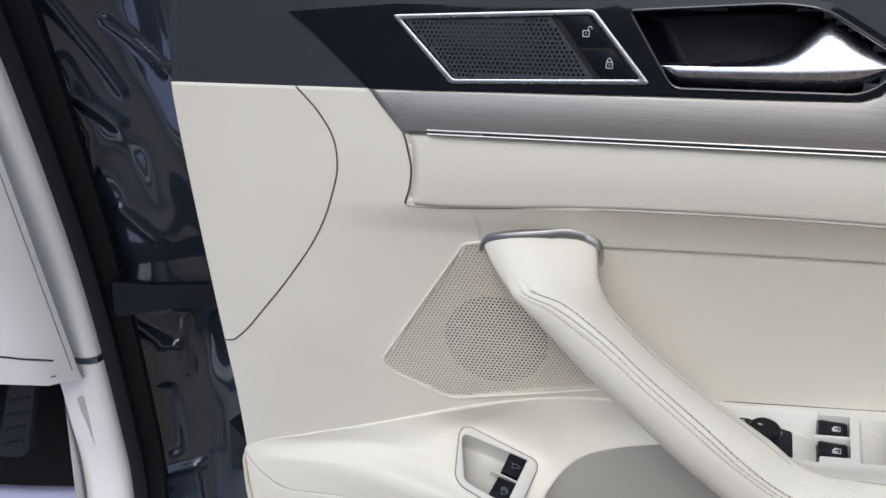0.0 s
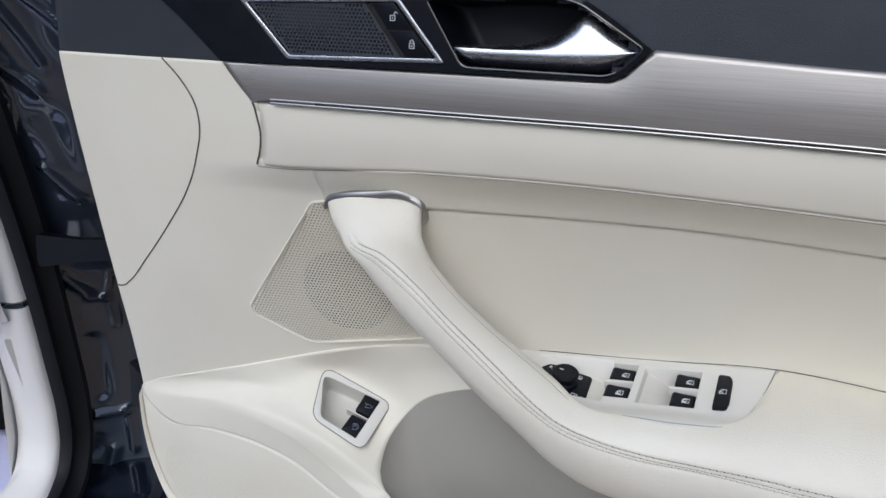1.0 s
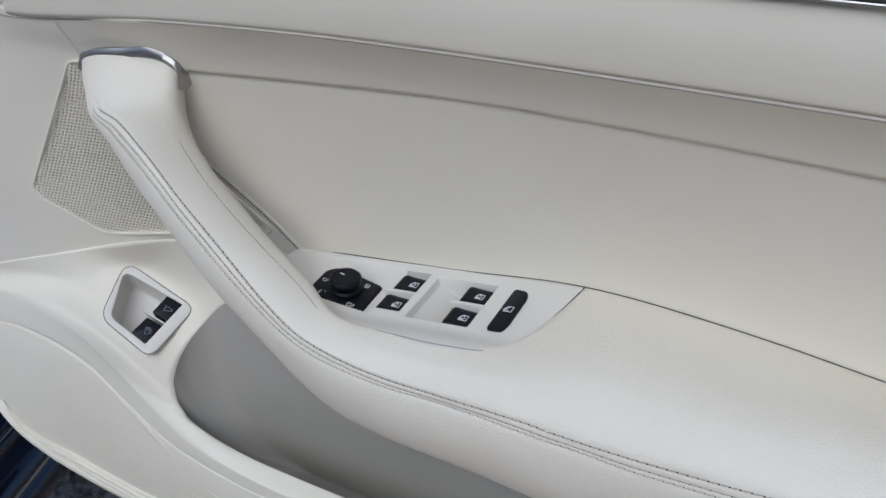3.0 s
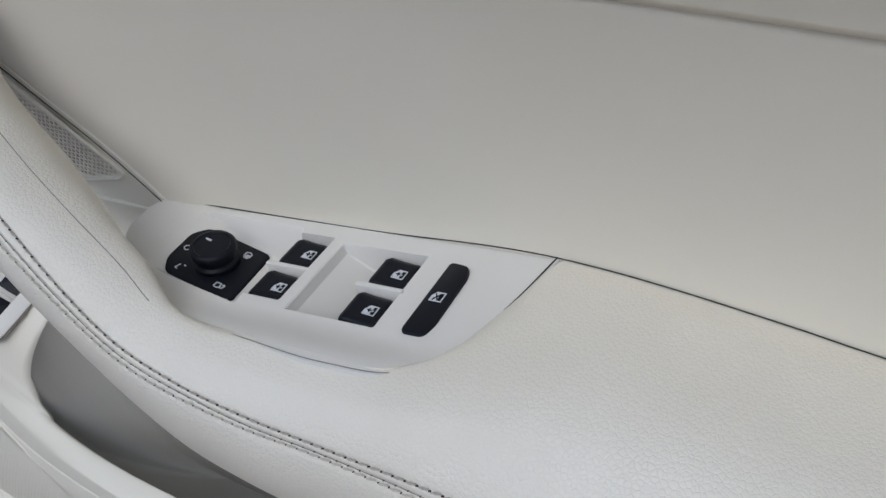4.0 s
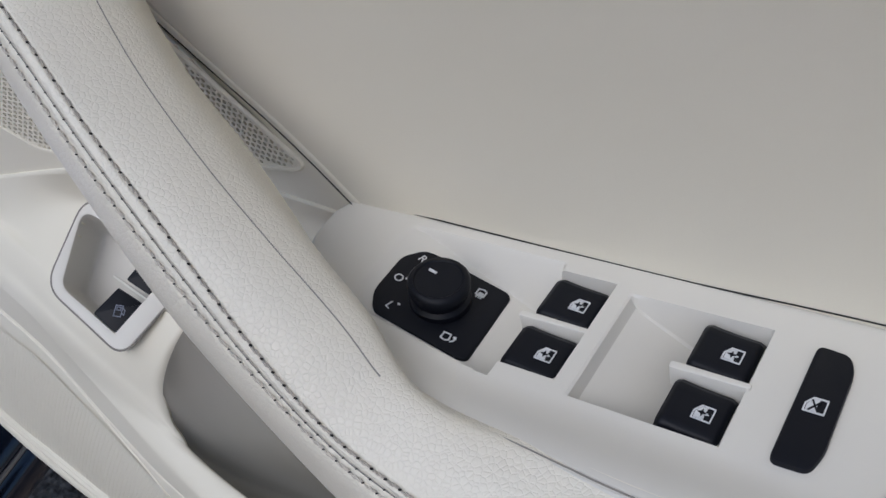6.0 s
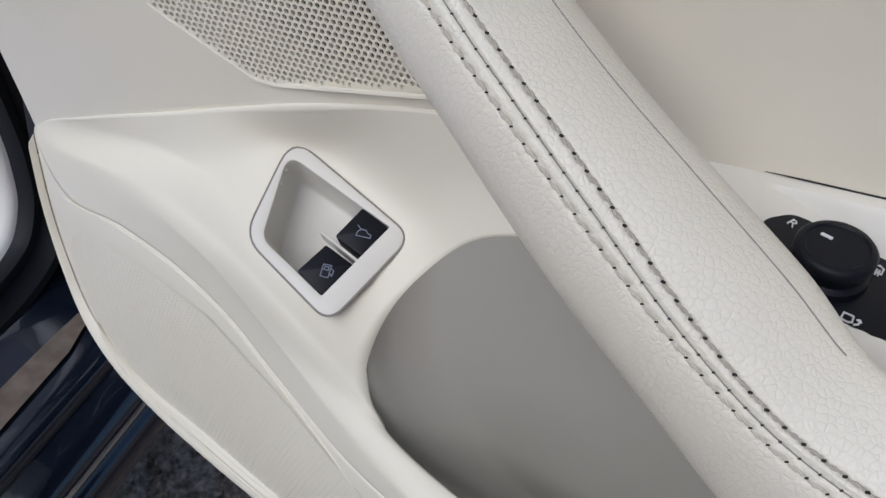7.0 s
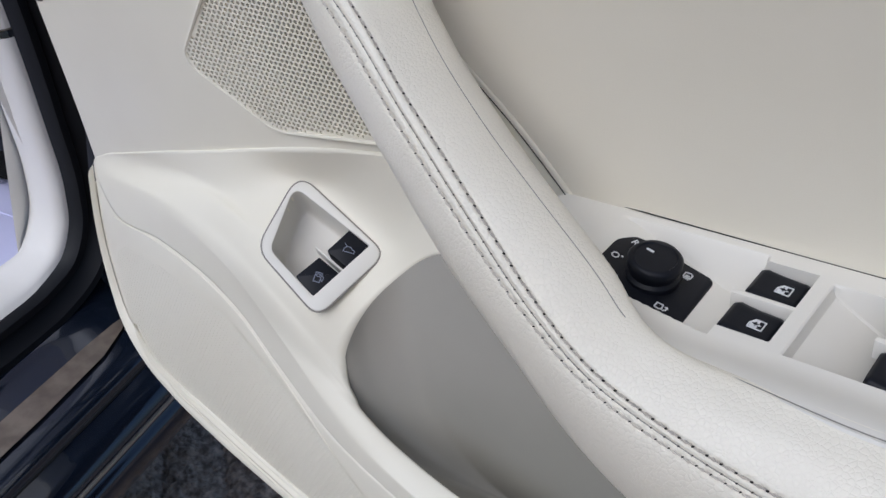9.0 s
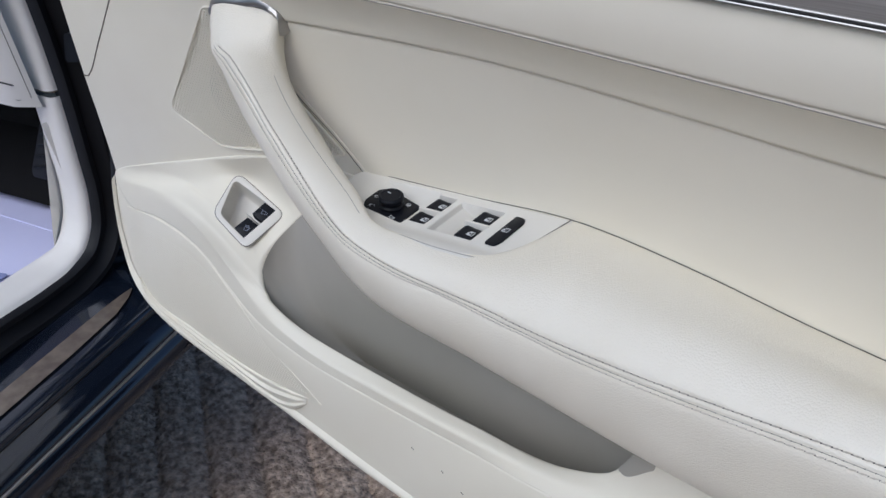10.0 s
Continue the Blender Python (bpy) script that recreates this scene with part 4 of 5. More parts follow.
rows = []
for r, h in ((0.0092, 0.0010), (0.0090, 0.0026), (0.0080, 0.0036), (0.0080, 0.0060), (0.0090, 0.0070), (0.0091, 0.0092), (0.0083, 0.0103), (0.0072, 0.0105), (0.0068, 0.0100), (0.001, 0.0100)):
    ring = []
    for k in range(60):
        q = 2 * math.pi * k / 60
        rr = 1.10 * r * (1 - (0.03 if k % 2 and 0.003 < h < 0.0065 else 0))
        ring.append(on_knob(rr * math.cos(q), rr * math.sin(q), h))
    rows.append(ring)
bm = grid(rows, close_cols=True)
bm.verts.ensure_lookup_table()
bm.faces.new([bm.verts[9 * 60 + k] for k in range(60)])
part("mirror_knob", bm, BLACKP, door, "round black mirror adjuster knob")


def tiny(cu, cv, k, lines):
    return [[(cu + k * a, cv + k * c) for a, c in ln] for ln in lines]


for marks in (tiny(0.0482, 0.5413, 0.0014, [[(-1, -1), (-1, 0.6), (0.2, 0.9), (0.9, 0.5), (0.9, -1), (-1, -1)], [(-0.6, -1.6), (-0.3, -0.2)], [(0, -1.6), (0, -0.2)], [(0.5, -1.6), (0.4, -0.2)]]), tiny(0.0485, 0.5216, 0.0014, [[(-1.3, -0.8), (-1.3, 0.8), (0.3, 0.9), (0.5, -0.5), (-0.2, -0.9), (-1.3, -0.8)], [(0.9, -0.8), (1.5, -0.2), (1.4, 0.8), (1.0, 0.5)], [(1.4, 0.8), (1.7, 0.4)]])):
    part("mirror_symbol", strokes(marks, 0.0004, lambda u, v, h: on_floor(u, v, h + 0.0013)), INK, door)
part("knob_mark", strokes([[(-0.0046, 0.0020), (-0.0022, 0.0018)]], 0.0009, lambda u, v, h: on_knob(u, v, h + 0.0100)), INK, door)
def letter(ch, cu, cv, size, turn, host, place):
    c = bpy.data.curves.new("letter", "FONT")
    c.body, c.size, c.align_x, c.align_y, c.extrude = ch, size, "CENTER", "CENTER", 0.0001
    tmp = bpy.data.objects.new("letter", c)
    scene.collection.objects.link(tmp)
    bpy.context.view_layer.update()
    me = bpy.data.meshes.new_from_object(tmp.evaluated_get(bpy.context.evaluated_depsgraph_get()))
    bpy.data.objects.remove(tmp)
    bm = bmesh.new()
    bm.from_mesh(me)
    bpy.data.meshes.remove(me)
    a = radians(turn)
    for v in bm.verts:
        x, y = v.co.x * math.cos(a) - v.co.y * math.sin(a), v.co.x * math.sin(a) + v.co.y * math.cos(a)
        v.co = Vector(place(cu + x, cv + y, v.co.z + 0.0002))
    return part("letter", bm, INK, host, "white letter " + ch, smooth=False)


for ch, cu, cv in (("L", 0.0276, 0.5223), ("O", 0.0238, 0.5325), ("R", 0.0258, 0.5428)):
    letter(ch, cu, cv, 0.0040, -20, door, lambda u, v, h: on_floor(u, v, h + 0.0012))
for cu, cv in ((0.0298, 0.5240), (0.0262, 0.5335)):
    part("letter_dot", strokes([[(cu - 0.0002, cv), (cu + 0.0002, cv)]], 0.0006, lambda u, v, h: on_floor(u, v, h + 0.0013)), INK, door)

# ---- lower part of the door panel ----
SHELF_OUT = [(0.12, 0.578, 0.642), (0.02, 0.566, 0.634), (-0.05, 0.561, 0.632), (-0.1, 0.556, 0.6275), (-0.15, 0.5525, 0.6175), (-0.19, 0.55, 0.606), (-0.24, 0.547, 0.59), (-0.3, 0.544, 0.569), (-0.3715, 0.539, 0.534), (-0.338, 0.5325, 0.5150), (-0.275, 0.5280, 0.5205), (-0.225, 0.5255, 0.5190), (-0.19, 0.5240, 0.5115), (-0.154, 0.5225, 0.4950), (-0.11, 0.5212, 0.4760), (-0.05, 0.52, 0.466), (0.05, 0.5195, 0.4665), (0.15, 0.5185, 0.472), (0.24, 0.509, 0.485), (0.31, 0.506, 0.505), (0.4, 0.502, 0.535), (0.62, 0.5, 0.55)]
SHELF_MID = [(0.09, 0.572, 0.636), (-0.005, 0.5635, 0.620), (-0.058, 0.5615, 0.613), (-0.091, 0.5600, 0.605), (-0.124, 0.5590, 0.592), (-0.149, 0.5510, 0.5735), (-0.172, 0.5300, 0.5620), (-0.200, 0.5285, 0.5660), (-0.215, 0.5255, 0.5560), (-0.200, 0.5222, 0.5480), (-0.185, 0.5207, 0.5390), (-0.160, 0.5203, 0.5230), (-0.138, 0.5205, 0.5100), (-0.114, 0.5203, 0.4965), (-0.083, 0.5202, 0.4850), (-0.025, 0.5190, 0.4760), (0.05, 0.5180, 0.4775), (0.145, 0.5175, 0.4820), (0.237, 0.5155, 0.4945), (0.288, 0.5130, 0.5120), (0.34, 0.508, 0.542), (0.46, 0.505, 0.56)]
# the crest of the fold between the flat round the switches and the face below
SHELF_CREST = [tuple((a + b) / 2 for a, b in zip(p, q)) for p, q in zip(SHELF_OUT, SHELF_MID)]
SHELF_CREST[7:16] = [(-0.265, 0.5380, 0.5680), (-0.340, 0.5335, 0.5400), (-0.296, 0.5275, 0.5405), (-0.248, 0.5238, 0.5415), (-0.209, 0.5218, 0.5375), (-0.177, 0.5212, 0.5250), (-0.140, 0.5208, 0.5035), (-0.100, 0.5198, 0.4845), (-0.045, 0.5188, 0.4740)]
POCKET = [(0.060, 0.5640, 0.6300), (-0.020, 0.5560, 0.6070), (-0.062, 0.5570, 0.5930), (-0.083, 0.5570, 0.5820), (-0.099, 0.5550, 0.5650), (-0.109, 0.5430, 0.5450), (-0.1105, 0.5340, 0.5300), (-0.1105, 0.5310, 0.5200), (-0.108, 0.5300, 0.5100), (-0.103, 0.5290, 0.5030), (-0.096, 0.5290, 0.4970), (-0.085, 0.5290, 0.4925), (-0.072, 0.5290, 0.4890), (-0.058, 0.5290, 0.4865), (-0.040, 0.5290, 0.4845), (0.0, 0.5290, 0.4835), (0.05, 0.5290, 0.4840), (0.14, 0.5290, 0.4870), (0.235, 0.5270, 0.4990), (0.262, 0.5240, 0.5140), (0.282, 0.5160, 0.5480), (0.30, 0.510, 0.580)]


# the shelf's upper edge lies on the carrier panel
SHELF_OUT[:8] = [(x, panel_y(x, z) - 0.0014, z) for x, _, z in SHELF_OUT[:8]]
part("shelf_lip", tube([(x, panel_y(x, shelf_line(x)) - 0.0002 + 0.0014 * (1 - ramp(-0.182, -0.135, x)), shelf_line(x)) for x in np.linspace(-0.182, 0.10, 60)], 0.0008, 8), CREAM, door, "fine moulded lip")

# the plane of the boot release switch
BC = Vector((-0.1495, 0.5400, 0.5640))
BN = Vector((0.563, -1.0, 1.287)).normalized()
BV = Vector((-0.013, 0.030, 0.029)) + Vector((0.005, 0.034, 0.024))
BV = (BV - BN * BV.dot(BN)).normalized()
BU = BV.cross(BN).normalized()


def on_boot(u, v, h):
    return tuple(BC + float(u) * BU + float(v) * BV + float(h) * BN)


def boot_uv(p):
    d = Vector(tuple(float(c) for c in p)) - BC
    return d.dot(BU), d.dot(BV)


B_CORNERS = [(-0.0300, 0.0335), (0.0363, 0.0158), (0.0235, -0.0305), (-0.0255, -0.0142)]
B_INNER = [(-0.0278, 0.0258), (0.0264, 0.0156), (0.0156, -0.0222), (-0.0187, -0.0116)]
def shrink(poly, k):
    c = np.mean(np.array(poly), axis=0)
    return [c + (np.array(p) - c) * k for p in poly]


BEZEL = rounded(B_CORNERS, [0.013, 0.0085, 0.0085, 0.010], 7)
FLAT = [tuple(p) for p in shrink(BEZEL, 1.04)]


def shelf_at(u, w):
    p = curve_at([curve_at(SHELF_OUT, u), curve_at(SHELF_CREST, u), curve_at(SHELF_MID, u), curve_at(POCKET, u)], w)
    # even round the release switches
    d = Vector(tuple(float(c) for c in p)) - BC
    uv = (d.dot(BU), d.dot(BV))
    k = 1.0 if inside(FLAT, uv) else 1 - ramp(0.0, 0.022, nearest(FLAT, uv)[1])
    k *= 1 - ramp(0.025, 0.05, abs(d.dot(BN)))
    edge_k = ramp(0.0, 0.16, w) * min(1.0, 8 * (1 - w))
    p = p - np.array(BN) * (d.dot(BN) + 0.0004) * k * edge_k
    return p


rows = [[shelf_at(u, w) for w in np.linspace(0, 1, 41)] for u in np.linspace(0, 1, 260)]
bm = grid(rows)
inner_verts = [v for v in bm.verts if not v.is_boundary]
for _ in range(26):
    bmesh.ops.smooth_vert(bm, verts=inner_verts, factor=0.5, use_axis_x=True, use_axis_y=True, use_axis_z=True)
bm.verts.index_update()
SHELF_TREE = BVHTree.FromPolygons([v.co.copy() for v in bm.verts], [[v.index for v in f.verts] for f in bm.faces])
cut = [tuple(p) for p in shrink(BEZEL, 0.93)]
gone = [f for f in bm.faces if abs((f.calc_center_median() - BC).dot(BN)) < 0.02 and inside(cut, boot_uv(f.calc_center_median()))]
bmesh.ops.delete(bm, geom=gone, context="FACES")
solid(part("lower_panel", bm, CREAM, door, "cream moulded lower panel around the pocket"), 0.003)

# pocket: one hollow bowl behind its rim, closed above under the armrest; shade is in its colour
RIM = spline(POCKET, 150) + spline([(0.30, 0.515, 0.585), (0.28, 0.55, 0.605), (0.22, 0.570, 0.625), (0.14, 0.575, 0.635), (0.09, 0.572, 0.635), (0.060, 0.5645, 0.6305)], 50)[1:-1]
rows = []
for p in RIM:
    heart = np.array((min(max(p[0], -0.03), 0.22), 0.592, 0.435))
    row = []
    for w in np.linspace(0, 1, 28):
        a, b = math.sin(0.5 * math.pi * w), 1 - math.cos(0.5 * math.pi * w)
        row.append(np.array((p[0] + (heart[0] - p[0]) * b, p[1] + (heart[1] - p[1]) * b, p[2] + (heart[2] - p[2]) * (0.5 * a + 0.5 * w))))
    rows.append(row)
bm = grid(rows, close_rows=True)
part("door_pocket", bm, POCKET_SHADE, door, "deep cream storage pocket, shade put into its colour")

# lower face with its fine perforation and the step at the foot
FOOT = [(-0.3715, 0.54, 0.524), (-0.369, 0.54, 0.495), (-0.358, 0.5405, 0.45), (-0.34, 0.54, 0.4187), (-0.315, 0.539, 0.4025), (-0.275, 0.538, 0.3922), (-0.23, 0.537, 0.388), (-0.15, 0.537, 0.384), (-0.06, 0.537, 0.379), (0.02, 0.536, 0.374), (0.12, 0.535, 0.3715), (0.2, 0.534, 0.369), (0.36, 0.533, 0.367), (0.62, 0.531, 0.363)]
def face_at(u, w):
    a, b = curve_at(SHELF_OUT, (8 + 13 * u) / 21), curve_at(FOOT, u)
    p = a + (b - a) * w
    p[1] = a[1] + (b[1] - a[1]) * w ** 1.6
    return p


rows = [[face_at(u, w) for w in np.linspace(0, 1, 40)] for u in np.linspace(0, 1, 150)]
bm = grid(rows)
face_mesh = ([v.co.copy() for v in bm.verts], [[v.index for v in f.verts] for f in bm.faces]) if not bm.verts.index_update() else None
solid(part("lower_face", bm, CREAM, door), 0.003)
foot = spline(FOOT, 140)
rows = []
for p in foot:
    rows.append([p + np.array(d) for d in ((0, -0.0015, 0.012), (0, -0.0050, 0.0075), (0, -0.0055, 0.004), (0, -0.003, 0.000), (0, 0.004, -0.0025), (0, 0.03, -0.003))])
part("foot_lip", grid(rows), CREAM, door, "rolled lower edge of the door panel")
FACE = BVHTree.FromPolygons(*face_mesh)


def face_y(x, z):
    hits = [tree.ray_cast(Vector((x, 0.0, z)), Vector((0, 1, 0)))[0] for tree in (FACE, SHELF_TREE)]
    return min([h.y for h in hits if h], default=0.5405)


part("lower_grille", perforated([(-0.350, 0.462), (-0.340, 0.486), (-0.320, 0.4985), (-0.262, 0.5055), (-0.205, 0.5030), (-0.150, 0.4855), (-0.042, 0.4330), (-0.034, 0.4250), (-0.120, 0.4050), (-0.235, 0.4055), (-0.30, 0.4130), (-0.335, 0.434)], 0.0031, 0.00052, lambda u, v, h: (u, face_y(u, v) - h - 0.0006, v), sides=6, depth=0.0008), CREAM, door, "cream finely perforated lower loudspeaker grille")
part("lower_grille_seam", tube([(x, face_y(x, z) - 0.0002, z) for x, z in spline([(-0.337, 0.5115), (-0.27, 0.5180), (-0.224, 0.5160), (-0.19, 0.5085), (-0.155, 0.4920), (-0.126, 0.4760), (-0.09, 0.4540), (-0.05, 0.4385), (-0.019, 0.4230)], 90)], 0.0005, 6), CREAM, door)
STEP_A = [(-0.330, 0.4290), (-0.3105, 0.4165), (-0.2218, 0.4110), (-0.1108, 0.4090), (-0.0377, 0.4194)]
STEP_B = [(-0.322, 0.4190), (-0.3057, 0.4075), (-0.2400, 0.4005), (-0.1738, 0.3955), (-0.0683, 0.3935), (-0.0400, 0.4120)]
rows = []
for k, (a, b) in enumerate(zip(spline(STEP_A, 70), spline(STEP_B, 70))):
    # a shallow groove under the upper edge, a rolled rib, and a second groove
    row = []
    for w, h in ((0.0, 0.0012), (0.10, 0.0016), (0.22, -0.0004), (0.40, -0.0006), (0.52, 0.0022), (0.64, 0.0024), (0.74, 0.0004), (0.88, 0.0004), (0.96, 0.0024), (1.08, 0.0022), (1.16, 0.0004)):
        x, z = a[0] + (b[0] - a[0]) * w, a[1] + (b[1] - a[1]) * w
        row.append((x, face_y(x, z) - 0.0002 - (h + 0.0008) * (1 - ramp(0.92, 1.0, k / 69)), z))
    rows.append(row)
solid(part("foot_step", grid(rows), CREAM, door, "stepped mouldings at the foot of the panel"), 0.003)
# small dark marks on the panel
for x, z in ((0.094, 0.440), (0.128, 0.437), (0.150, 0.430)):
    part("scuff_mark", tube([(x - 0.0012, face_y(x, z) - 0.0001, z + 0.0006), (x + 0.0012, face_y(x, z) - 0.0001, z - 0.0006)], 0.0004, 5), SEAM, door)

# boot and fuel flap release
part("release_bezel", plate(BEZEL, 0.003, lambda u, v, h: on_boot(u, v, h + 0.0014), holes=[rounded(B_INNER, [0.008, 0.001, 0.001, 0.005], 6)], bevel=0.0006), SHELL, door, "pale grey bezel of the boot release switches")
part("bezel_gap", tube([on_boot(u, v, 0.0008) for u, v in shrink(BEZEL, 1.012)], 0.00048, 6, closed=True), FINE, door)
rows = []
inner = rounded(B_INNER, [0.008, 0.001, 0.001, 0.005], 6)
for w in np.linspace(0, 1, 8):
    k = 1 - 0.14 * w * w
    c = np.mean(np.array(inner), axis=0)
    rows.append([on_boot(*(c + (np.array(p) - c) * k), 0.0006 - 0.021 * math.sin(0.5 * math.pi * w)) for p in inner])
bm = grid(rows, close_cols=True)
bm.verts.ensure_lookup_table()
bm.faces.new([bm.verts[7 * len(inner) + i] for i in range(len(inner))])
part("release_tray", bm, SHELL, door)


def boot_button(pts, name, lines, tall):
    part(name, plate(rounded(pts, [0.0008, 0.0008, 0.0014, 0.0014]), 0.012, lambda u, v, h: on_boot(u, v, h + tall), bevel=0.0006), BLACKP, door, "small black release button")
    c = np.mean(np.array(pts), axis=0) + np.array((0.0012, -0.0004))
    s1 = np.array((0.90, 0.20))
    s1 /= np.linalg.norm(s1)
    s2 = np.array((-s1[1], s1[0]))
    part("button_symbol", strokes([[c + 0.0020 * (a * s1 + d * s2) for a, d in ln] for ln in lines], 0.0004, lambda u, v, h: on_boot(u, v, h + tall + 0.0001)), INKD, door)


boot_button([(0.0122, 0.0182), (0.0262, 0.0154), (0.0221, -0.0003), (0.0079, 0.0024)], "boot_button", [[(-1.5, -0.7), (1.5, -0.7), (1.5, 0.0), (0.8, 0.2), (0.2, 0.8), (-0.8, 0.8), (-1.4, 0.2), (-1.5, -0.7)], [(-0.8, 0.8), (-1.7, 1.5)]], 0.0008)
boot_button([(0.0064, -0.0024), (0.0212, -0.0052), (0.0155, -0.0219), (0.0012, -0.0176)], "fuel_flap_button", [[(-1, -1.3), (-1, 1.3), (0.7, 1.3), (0.7, -1.3), (-1, -1.3)], [(-0.6, 0.9), (0.3, 0.9), (0.3, 0.2), (-0.6, 0.2), (-0.6, 0.9)], [(0.7, 0.8), (1.4, 0.3), (1.3, -0.9), (0.8, -0.4)]], 0.0008)
part("release_divider", plate([(0.0005, 0.0016), (0.0225, -0.0034), (0.0222, -0.0020), (0.0006, 0.0027)], 0.010, lambda u, v, h: on_boot(u, v, h - 0.0012), bevel=0.0004), SHELL, door)


# small pieces belong to the part that carries them
def carried(host_name, names):
    host = [o for o in door.children if o.name == host_name][0]
    for o in list(door.children):
        if o.name.split(".")[0] in names:
            o.parent = host


carried("armrest", ("stitch", "needle_hole", "welt_seam", "cover_joint", "handle_cap", "armrest_gap"))
carried("switch_panel", ("window_switch", "window_symbol", "switch_divider", "window_lock_button", "lock_sign", "mirror_control", "mirror_knob", "mirror_symbol", "knob_mark", "letter", "letter_dot", "panel_joint", "panel_gap", "well_rib", "panel_edge"))
carried("gloss_panel", ("handle_bezel", "handle_cup", "release_lever", "tweeter_bezel", "tweeter_grille", "tweeter_backing", "unlock_button", "lock_button", "lock_symbol", "button_divider"))
carried("lower_panel", ("release_bezel", "bezel_gap", "release_tray", "boot_button", "fuel_flap_button", "button_symbol", "release_divider", "door_pocket", "shelf_lip"))
carried("lower_face", ("lower_grille", "lower_grille_seam", "foot_step", "foot_lip", "scuff_mark"))
carried("speaker_grille", ("grille_rim", "speaker_backing", "speaker_cone"))
carried("carrier_panel", ("flap_seam", "pad_end_seam"))
carried("lower_pad", ("pad_seam",))
carried("upper_pad", ("crease_seam",))
carried("metal_band", ("chrome_strip", "light_guide"))

# ---- the car the door belongs to; its own axes: x outwards, y forwards ----

# rocker: one long painted profile
SILL = [(-0.060, 0.312), (-0.046, 0.306), (-0.030, 0.300), (0.0, 0.297), (0.030, 0.296), (0.050, 0.295), (0.059, 0.291), (0.062, 0.284), (0.068, 0.280), (0.082, 0.272), (0.089, 0.262), (0.092, 0.254), (0.098, 0.246), (0.101, 0.232), (0.095, 0.216), (0.070, 0.206), (-0.060, 0.206)]
RISE = 0.2
FS = (-2.05, -1.0, -0.6, -0.3, -0.15, 0.0, 0.1, 0.16, 0.22, 0.30)
part("sill", grid([[(s, f, z + RISE * f) for s, z in spline(SILL, 90)] for f in FS]), NAVY, car, "glossy dark blue painted door sill")
part("sill_joint", tube([(0.0625, f, 0.2835 + RISE * f) for f in FS], 0.0016, 6), RUBBER, car)
# taupe strip on the flat of the sill, narrowing to its front end
strip = mat("taupe sill strip", (0.20, 0.155, 0.12), 0.35, coat=0.3)
vary(strip, (0.10, 0.078, 0.060), (0.18, 0.145, 0.115), 60, 6)
part("sill_strip", grid([[(s0 + (s1 - s0) * k / 6, f, 0.2985 + RISE * f + 0.0004) for k in range(7)] for f, s0, s1 in ((-2.0, 0.007, 0.037), (-0.2, 0.007, 0.037), (-0.05, 0.0085, 0.0365), (0.03, 0.0095, 0.033), (0.065, 0.0115, 0.024), (0.082, 0.014, 0.016))]), strip, car, "taupe brown strip")
part("sill_flange", tube([(0.0915, f, 0.258 + RISE * f) for f in FS], 0.0022, 8), SATIN, car)

# door aperture seal: path in the plane of the opening
SEAL = [(-0.11, 1.02), (-0.075, 0.94), (-0.035, 0.86), (0.003, 0.775), (0.037, 0.69), (0.066, 0.60), (0.092, 0.50), (0.107, 0.43), (0.107, 0.385), (0.090, 0.348), (0.052, 0.326), (0.0, 0.314), (-0.08, 0.304), (-0.3, 0.260), (-0.8, 0.160), (-1.4, 0.04), (-2.05, -0.09)]


def sweep(path, profile):
    """profile (a, b): a in the plane of the path towards its outer side, b outwards along x."""
    rows = []
    n = len(path)
    for i, p in enumerate(path):
        d = np.array(path[min(i + 1, n - 1)]) - np.array(path[max(i - 1, 0)])
        d /= np.linalg.norm(d)
        out = np.array((-d[1], d[0]))
        rows.append([(b, p[0] + a * out[0], p[1] + a * out[1]) for a, b in profile])
    return grid(rows)


path = spline(SEAL, 150)
part("door_seal", sweep(path, [(-0.0205, -0.058), (-0.0205, -0.046), (-0.016, -0.0395), (-0.008, -0.040), (-0.003, -0.046), (0.002, -0.040), (0.008, -0.030), (0.015, -0.029), (0.021, -0.036), (0.0225, -0.052), (0.020, -0.065)]), RUBBER, car, "black rubber door seal with two ribs")

# painted hinge pillar between the seal and the door
def jamb_f(s, z):
    f = smooth_interp(z, [0.20, 0.30, 0.40, 0.473, 0.60, 0.766, 0.86, 1.02], [0.135, 0.140, 0.138, 0.130, 0.094, 0.030, -0.012, -0.09])
    k = (s + 0.05) / 0.2
    f += 0.05 * k + 0.018 * math.sin(math.pi * min(1, max(0, k * 1.4))) 
    f -= 0.020 * math.exp(-((s - 0.005) / 0.03) ** 2 - ((z - 0.72) / 0.10) ** 2)
    f += 0.015 * math.exp(-((s - 0.01) / 0.03) ** 2 - ((z - 0.55) / 0.06) ** 2)
    f -= 0.012 * math.exp(-((s - 0.05) / 0.02) ** 2 - ((z - 0.86) / 0.10) ** 2)
    return f


